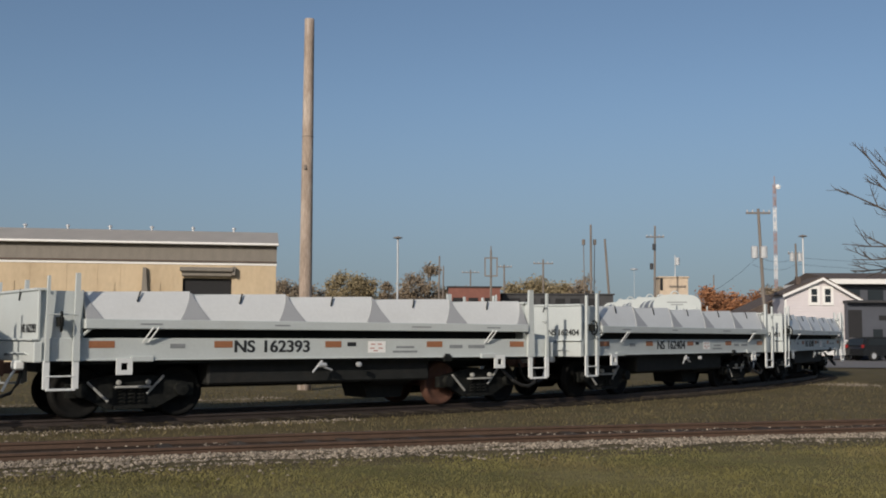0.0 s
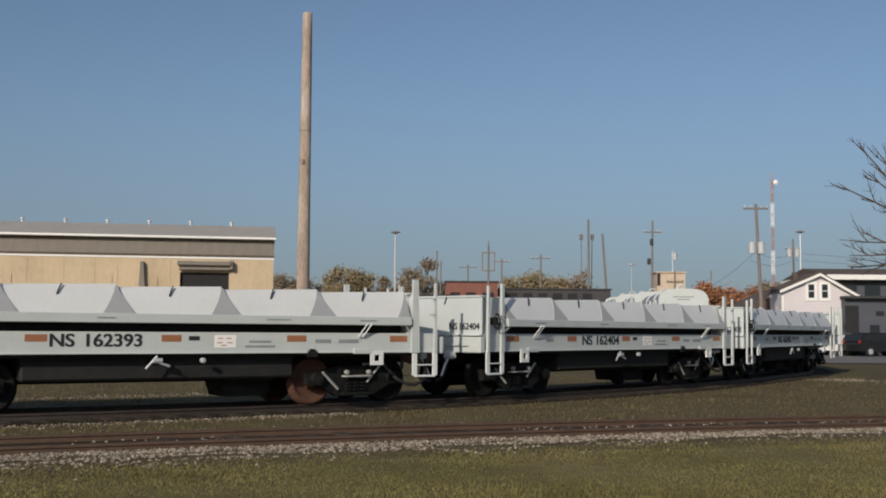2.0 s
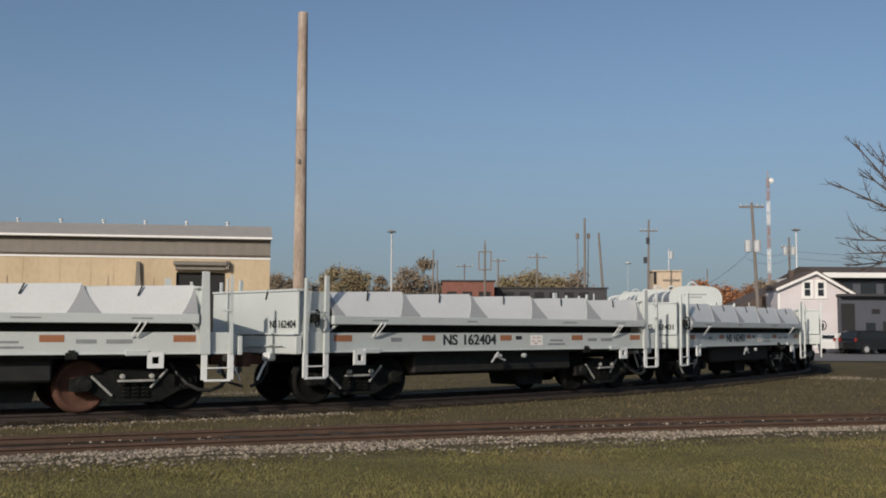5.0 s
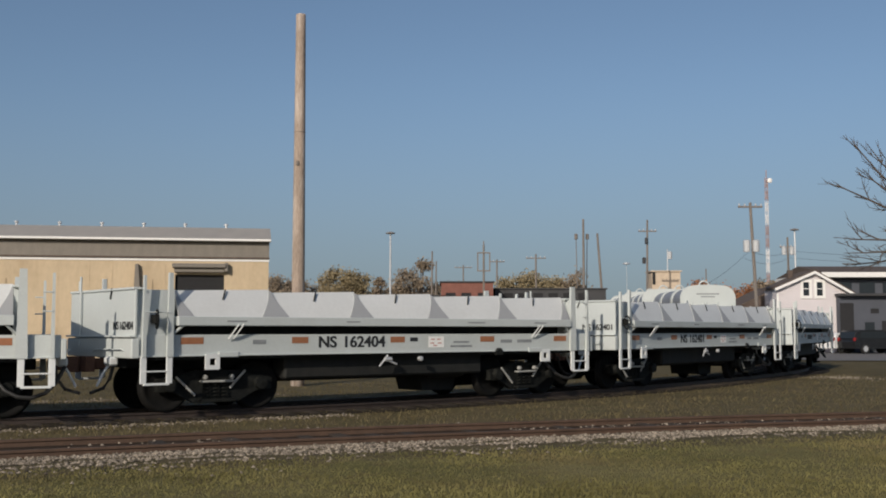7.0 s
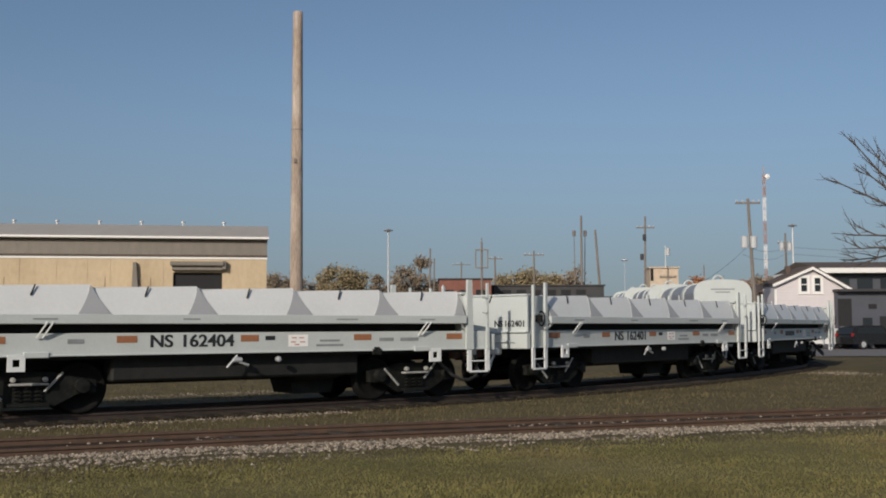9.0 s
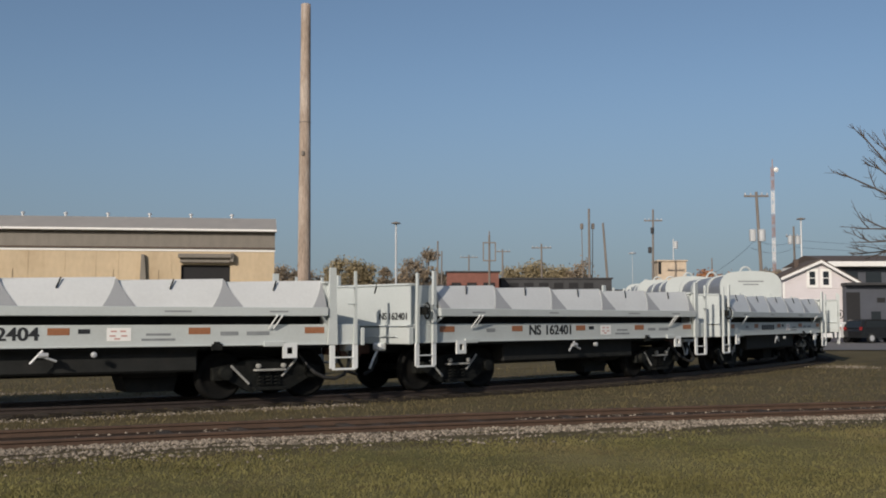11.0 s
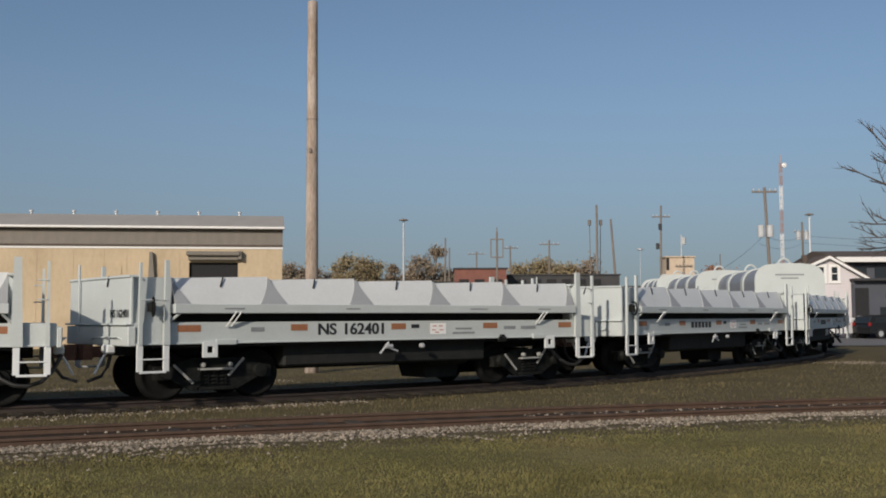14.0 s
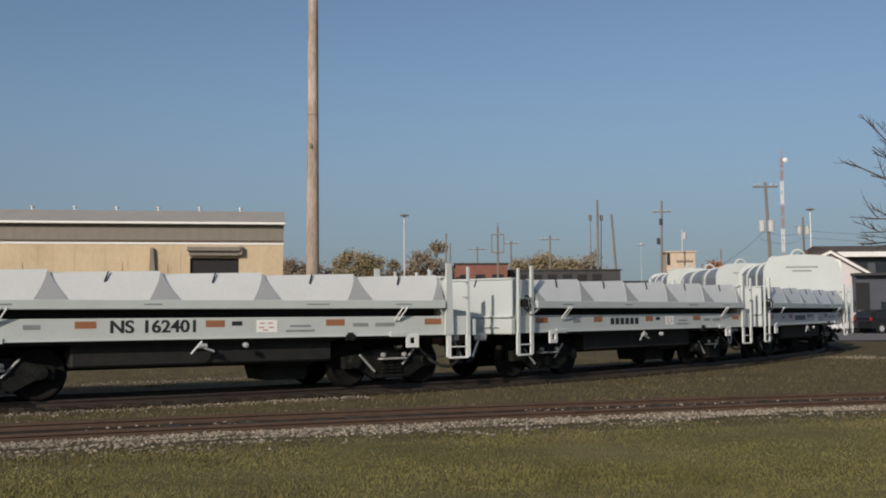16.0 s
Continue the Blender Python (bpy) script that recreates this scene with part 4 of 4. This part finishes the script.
def build_mast():
    p = empty("radio_mast", pose(39.2, 130, 0), "red and white lattice radio mast", "mast")
    edges = [(0.2 * math.cos(a), 0.2 * math.sin(a)) for a in (0.3, 2.4, 4.5)]
    n = 14
    for i in range(n):
        z0, z1 = -0.2 + i * 20.2 / n, -0.2 + (i + 1) * 20.2 / n
        bm = bmesh.new()
        for k in range(3):
            a, b = edges[k], edges[(k + 1) % 3]
            tube(bm, [(*a, z0), (*a, z1)], 0.038, 5)
            tube(bm, [(*a, z0), (*b, z1)], 0.02, 4)
            tube(bm, [(*b, z0), (*a, z1)], 0.02, 4)
        part("lattice_section", bm, MASTRED if (i // 2) % 2 == 0 else MASTW, p)
    bm = bmesh.new()
    tube(bm, [(0, 0, 19.8), (0, 0, 20.9)], 0.06, 6)
    part("tip", bm, MASTRED, p)
    bm = bmesh.new()
    lathe(bm, [(0.05, -0.1), (0.3, 0.0), (0.3, 0.1), (0.05, 0.15)], "y", 10, (0.35, -0.3, 19.6))
    part("dish", bm, TRIMW, p)


build_mast()


def wire(a, b, sag, r=0.012):
    a, b = Vector(a), Vector(b)
    pts = [a.lerp(b, k / 12) - Vector((0, 0, sag * 4 * (k / 12) * (1 - k / 12))) for k in range(13)]
    bm = bmesh.new()
    tube(bm, pts, r, 4)
    tagged(link("cable", bm, RUBBER), "thin black overhead cable between poles", "cable", "overhead cables")


for dz in (0.0, -0.7):
    wire((21.0, 75, 7.2 + dz), (35.2, 110, 9.6 + dz), 0.5)
    wire((35.2, 110, 9.6 + dz), (70, 105, 9.4 + dz), 0.8)
wire((21.5, 75, 7.2), (19.2, 82, 4.6), 0.3)


# ---- trees ----
def leafy_tree(x, y, top, spread, leaf, label, seed, leaves=900, size=0.35, low=0.35):
    rnd = random.Random(seed)
    t = empty("tree", pose(x, y, 0), label, "tree", "autumn trees")
    bm = bmesh.new()
    tube(bm, [(0, 0, -0.3), (0.1, 0, top * 0.3), (0.0, 0.1, top * 0.6)], 0.03 * top, 7, 0.012 * top)
    tips = []
    for i in range(26):
        a, h = rnd.uniform(0, 6.28), rnd.uniform(low * 0.8, 0.6)
        r = spread * rnd.uniform(0.35, 1.0)
        tip = Vector((math.cos(a) * r, math.sin(a) * r * 0.8, top * rnd.uniform(max(low, h), 1.0) * (1 - 0.25 * (r / spread) ** 2)))
        tube(bm, [(0, 0, top * h * 0.8), tip * 0.6 + Vector((0, 0, top * h * 0.35)), tip], 0.009 * top, 5, 0.02)
        tips.append(tip)
    part("trunk", bm, BARK, t)
    verts, faces = [], []
    for i in range(leaves):
        c = rnd.choice(tips) + Vector((rnd.gauss(0, 1), rnd.gauss(0, 1), rnd.gauss(0, 0.8))) * spread * 0.21
        u = Vector((rnd.gauss(0, 1), rnd.gauss(0, 1), rnd.gauss(0, 1))).normalized()
        v = u.orthogonal().normalized()
        s = size * rnd.uniform(0.5, 1.2)
        k = len(verts)
        verts += [c + u * s, c + v * s * 0.6, c - u * s * 0.8, c - v * s * 0.5]
        faces.append((k, k + 1, k + 2, k + 3))
    me = bpy.data.meshes.new("crown")
    me.from_pydata(verts, [], faces)
    me.materials.append(leaf)
    c = new("crown", me)
    c.parent = t
    return t


YEL, BRN, ORG = "olive-yellow autumn tree, crown thinning out", "brown autumn tree with thin crown", "rust-orange autumn tree in full leaf"
for i, (x, y, top, sp, leaf, lab, n) in enumerate((
        (-23.5, 148, 9.0, 2.6, LEAF_B, BRN, 700), (-20.5, 150, 8.6, 2.4, LEAF_B, BRN, 600), (-17.8, 152, 8.0, 2.2, LEAF_B, BRN, 600), (-14.2, 150, 10.4, 2.7, LEAF_Y, YEL, 1000),
        (-11.4, 151, 9.4, 2.2, LEAF_Y, YEL, 800), (-8.9, 150, 10.2, 1.2, LEAF_B, BRN, 260), (-7.0, 153, 8.2, 1.8, LEAF_B, BRN, 500), (-3.6, 140, 10.9, 2.2, LEAF_B, BRN, 700),
        (-1.2, 142, 8.8, 1.8, LEAF_B, BRN, 400), (1.2, 150, 8.4, 2.0, LEAF_B, BRN, 400), (9.8, 150, 9.4, 2.4, LEAF_Y, YEL, 900), (12.4, 150, 9.6, 2.6, LEAF_Y, YEL, 900), (15.2, 151, 9.8, 2.4, LEAF_Y, YEL, 900),
        (18.2, 150, 9.6, 2.4, LEAF_B, BRN, 700), (23.8, 100, 6.0, 1.5, LEAF_O, ORG, 900), (26.0, 101, 6.1, 1.6, LEAF_O, ORG, 1000), (28.2, 100, 5.7, 1.5, LEAF_O, ORG, 900),
        (-26.5, 150, 8.0, 2.4, LEAF_B, BRN, 600), (-16.0, 154, 7.8, 2.4, LEAF_Y, YEL, 700), (-9.6, 156, 7.8, 2.2, LEAF_Y, YEL, 600), (-5.4, 156, 8.0, 2.0, LEAF_B, BRN, 500), (31.0, 104, 6.4, 1.7, LEAF_B, BRN, 700), (33.0, 106, 6.8, 1.6, LEAF_B, BRN, 600))):
    leafy_tree(x, y, top, sp, leaf, lab, 40 + i, n * 7, 0.2 if leaf != LEAF_O else 0.16, 0.3)


def build_bare_tree():
    rnd = random.Random(5)
    t = empty("bare_tree", pose(14.4, 30, -0.25), "leafless grey tree reaching over the lawn", "tree")
    bm = bmesh.new()
    tube(bm, [(0, 0, -0.3), (0.05, 0, 1.5), (-0.05, 0.05, 3.0), (0.0, 0.0, 5.5), (0.1, 0, 8.0)], 0.22, 10, 0.07)
    part("trunk", bm, BARK, t)

    def grow(bm, p, d, length, r, depth):
        pts = [p]
        for i in range(4):
            d = (d + Vector((rnd.gauss(0, 0.1), rnd.gauss(0, 0.1), rnd.gauss(0.02, 0.1)))).normalized()
            pts.append(pts[-1] + d * length / 4)
        tube(bm, pts, r, 5, r * 0.4)
        if depth:
            for i in range(6):
                k = rnd.choice((1, 2, 2, 3, 3, 4))
                side = (d + Vector((rnd.gauss(0, 0.35), rnd.gauss(0, 0.35), rnd.gauss(0.1, 0.5)))).normalized()
                grow(bm, pts[k], side, length * rnd.uniform(0.3, 0.5), r * 0.5, depth - 1)

    # the tip of each limb (x from the trunk, height), and the height at which it leaves the trunk
    for z, tx, tz in ((4.45, -3.68, 5.99), (4.32, -3.05, 7.22), (4.43, -2.94, 6.24), (4.12, -2.5, 6.96), (4.46, -3.22, 4.3), (4.1, -3.19, 3.58), (4.28, -3.37, 3.82),
                      (4.4, 1.8, 5.9), (5.5, 1.2, 7.2), (3.8, 2.0, 5.0)):
        bm = bmesh.new()
        a, b = Vector((0, 0, z)), Vector((tx, rnd.uniform(-0.4, 0.4), tz))
        sag = Vector((0, 0, -0.12 if tx < -2 else 0.05))
        pts = [a.lerp(b, k / 6) + sag * math.sin(math.pi * k / 6) + Vector((0, 0, rnd.gauss(0, 0.035))) for k in range(7)]
        tube(bm, pts, 0.062, 6, 0.009)
        for k in (2, 3, 3, 4, 4, 5, 5):
            d = ((b - a).normalized() + Vector((rnd.gauss(0, 0.3), rnd.gauss(0, 0.3), rnd.gauss(0.15, 0.5)))).normalized()
            grow(bm, pts[k], d, rnd.uniform(0.35, 0.8), 0.018, 1)
        part("limb", bm, BARK, t)


build_bare_tree()


# ---- the paved lot and its cars ----
def build_lot():
    bm = bmesh.new()
    bmesh.ops.create_grid(bm, x_segments=20, y_segments=12, size=1)
    for v in bm.verts:
        v.co = Vector((46 + v.co.x * 26 + (v.co.y < 0) * 0.6 * math.sin(v.co.x * 9), 68 + v.co.y * 10.5, -0.1))
    tagged(link("parking_lot", bm, ASPHALT), "worn grey asphalt lot", "pavement", kind="structure")


def build_vehicle(name, m, paint, label, tall):
    c = empty(name, m, label, "car", "parked cars")
    H = 1.62 if tall else 1.42
    bm = bmesh.new()
    prism(bm, [(-2.2, 0.35), (-2.25, 0.8), (-2.1, 1.0), (-1.95, H - 0.12), (-1.6, H), (0.3, H), (1.0, 1.02), (2.05, 0.9), (2.2, 0.6), (2.15, 0.32)], "y", -0.88, 0.88)
    part("body", bm, paint, c)
    for s in (-1, 1):
        bm = bmesh.new()
        prism(bm, [(-1.85, 1.05), (-1.7, H - 0.14), (0.2, H - 0.12), (0.78, 1.05)], "y", s * 0.885, s * 0.895)
        part("side_glass", bm, GLASS, c)
        bm = bmesh.new()
        box(bm, -2.27, -2.1, s * 0.8 - 0.07, s * 0.8 + 0.07, 0.86, 1.1, 0.02)
        part("tail_light", bm, TAIL, c, "red tail light")
        for x in (-1.35, 1.4):
            bm = bmesh.new()
            lathe(bm, [(0.1, s * 0.7), (0.33, s * 0.7), (0.33, s * 0.9), (0.2, s * 0.905)], "y", 18, (x, 0, 0.33))
            w = part("wheel", bm, TYRE, c)
            bm = bmesh.new()
            lathe(bm, [(0.02, s * 0.912), (0.2, s * 0.91), (0.2, s * 0.9)], "y", 12, (x, 0, 0.33))
            part("rim", bm, GALV, w)
    bm = bmesh.new()
    prism(bm, [(-2.12, 1.04), (-1.99, H - 0.14), (-2.01, H - 0.14), (-2.16, 1.04)], "y", -0.7, 0.7)
    part("rear_glass", bm, GLASS, c)


build_lot()
build_vehicle("suv", pose(29.85, 75.4, -0.09, 0, 0, 20), CARBLACK, "black SUV parked on the lot", True)
build_vehicle("sedan", pose(28.5, 77.3, -0.09, 0, 0, 35), CARWHITE, "white sedan parked behind the SUV", False)
build_vehicle("sedan", pose(33.6, 77.0, -0.09, 0, 0, 150), CARBLACK, "black sedan parked near the porch", False)
build_vehicle("hatchback", pose(36.2, 80.0, -0.09, 0, 0, 100), CARRED, "red hatchback parked by the building", True)


# ---- loose ground cover ----
def scatter(name, count, shape, mat, label, category):
    verts, faces = [], []
    for i in range(count):
        k = len(verts)
        v, f = shape(i)
        verts += v
        faces += [tuple(a + k for a in q) for q in f]
    me = bpy.data.meshes.new(name)
    me.from_pydata(verts, [], faces)
    me.materials.append(mat)
    return tagged(new(name, me), label, category, kind="stuff")


_r = random.Random(11)


def blade_at(x, y, h):
    z = ground_height(x, y)
    a = _r.uniform(0, 6.28)
    w = _r.uniform(0.006, 0.014)
    dx, dy = math.cos(a) * w, math.sin(a) * w
    lx, ly = _r.gauss(0, 0.5) * h, _r.gauss(0, 0.5) * h
    return [(x - dx, y - dy, z - 0.01), (x + dx, y + dy, z - 0.01), (x + lx, y + ly, z + h)], [(0, 1, 2)]


def lawn_blade(i):
    while True:
        y = 8.2 + 11 * _r.random() ** 1.4
        x = _r.uniform(-0.46, 0.46) * y
        d = off_line(x, y)
        if d < -2.4 - 1.2 * _r.random() ** 2:
            return blade_at(x, y, _r.uniform(0.012, 0.032))


def dry_blade(i):
    while True:
        y = 15 + 25 * _r.random() ** 1.3
        x = _r.uniform(-0.46, 0.46) * y
        d = off_line(x, y)
        if d > 1.3:
            return blade_at(x, y, _r.uniform(0.02, 0.07))


ROCK_F = ((0, 1, 2), (0, 2, 3), (0, 3, 4), (0, 4, 1), (5, 2, 1), (5, 3, 2), (5, 4, 3), (5, 1, 4))


def stone(i):
    u = _r.uniform(-9, 13)
    if _r.random() < 0.8:
        wide = 1.0 - 0.05 * max(-8, min(12, u))
        d = -1.0 - wide * abs(_r.gauss(0, 0.75)) + 0.2 * noise.noise((u * 0.7, 3, 0))
        keep = noise.noise((u * 0.9, d * 2.5, 7)) > -0.05
    else:
        d = _r.choice((_r.gauss(0, 0.5), _r.gauss(1.3, 0.25)))
        keep = noise.noise((u * 0.5, d, 2)) > 0.0
    p = near_place(u, d)
    if not keep:
        p = near_place(u, -1.1 + _r.gauss(0, 0.15) + 0.15 * noise.noise((u, 0, 0)))
    z = ground_height(p.x, p.y)
    s = _r.uniform(0.01, 0.034)
    c = Vector((p.x, p.y, z + s * 0.3))
    j = lambda: _r.uniform(0.6, 1.25) * s
    v = [c + Vector((0, 0, j() * 0.8)), c + Vector((j(), 0, 0)), c + Vector((0, j(), 0)), c + Vector((-j(), 0, 0)), c + Vector((0, -j(), 0)), c + Vector((0, 0, -j() * 0.5))]
    return v, ROCK_F


def pale_stone(i):
    """Loose pale stones on the train track's shoulder and a bare patch out by the bend."""
    if i < 3200:
        p = main_place(_r.uniform(-14, 3.5), -1.6 + _r.gauss(0, 0.28))
    elif i < 4400:
        p = main_place(_r.uniform(-9, 6), 5.3 + _r.gauss(0, 0.3))
    else:
        p = Vector((13.7 + _r.gauss(0, 0.55), 37.3 + _r.gauss(0, 0.7), 0))
    s = _r.uniform(0.01, 0.028)
    c = Vector((p.x, p.y, ground_height(p.x, p.y) + s * 0.4))
    j = lambda: _r.uniform(0.6, 1.25) * s
    v = [c + Vector((0, 0, j() * 0.8)), c + Vector((j(), 0, 0)), c + Vector((0, j(), 0)), c + Vector((-j(), 0, 0)), c + Vector((0, -j(), 0)), c + Vector((0, 0, -j()))]
    return v, ROCK_F


scatter("shoulder_stones", 4900, pale_stone, STONE, "pale stones on the shoulder of the curved track", "gravel")
scatter("lawn_grass", 70000, lawn_blade, GRASS, "short green and yellow autumn lawn grass", "grass")
scatter("dry_grass", 30000, dry_blade, DRY, "dry brown grass beside the train", "grass")
scatter("ballast_stones", 17000, stone, STONE, "pale ballast stones along the rusty siding", "gravel")


# ---- what moves ----
def motions():
    times = [i * 0.25 for i in range(65)]
    for index, car in TRAIN.items():
        rows, turns = [], {}
        for t in times:
            c, a, s = car_place(index, t)
            rows.append((t, pose(c.x, c.y, c.z, 0, 0, math.degrees(a))))
            for truck in [o for o in car.children if o.name.startswith("truck")]:
                x = BOGIE + TRUCK_SHIFT if truck.location.x > 0 else -BOGIE + TRUCK_SHIFT
                turns.setdefault(truck, []).append((t, math.degrees(heading(s + x) - a), x))
        walk(car, rows)
        for truck, list_of in turns.items():
            walk(truck, [(t, pose(x, 0, 0, 0, 0, r)) for t, r, x in list_of])
            for w in [o for o in truck.children if o.name.startswith("wheelset")]:
                x = w.location.x
                walk(w, [(t, pose(x, 0, 0.457, 0, -math.degrees(travelled(t) / 0.457), 0)) for t in times])


motions()
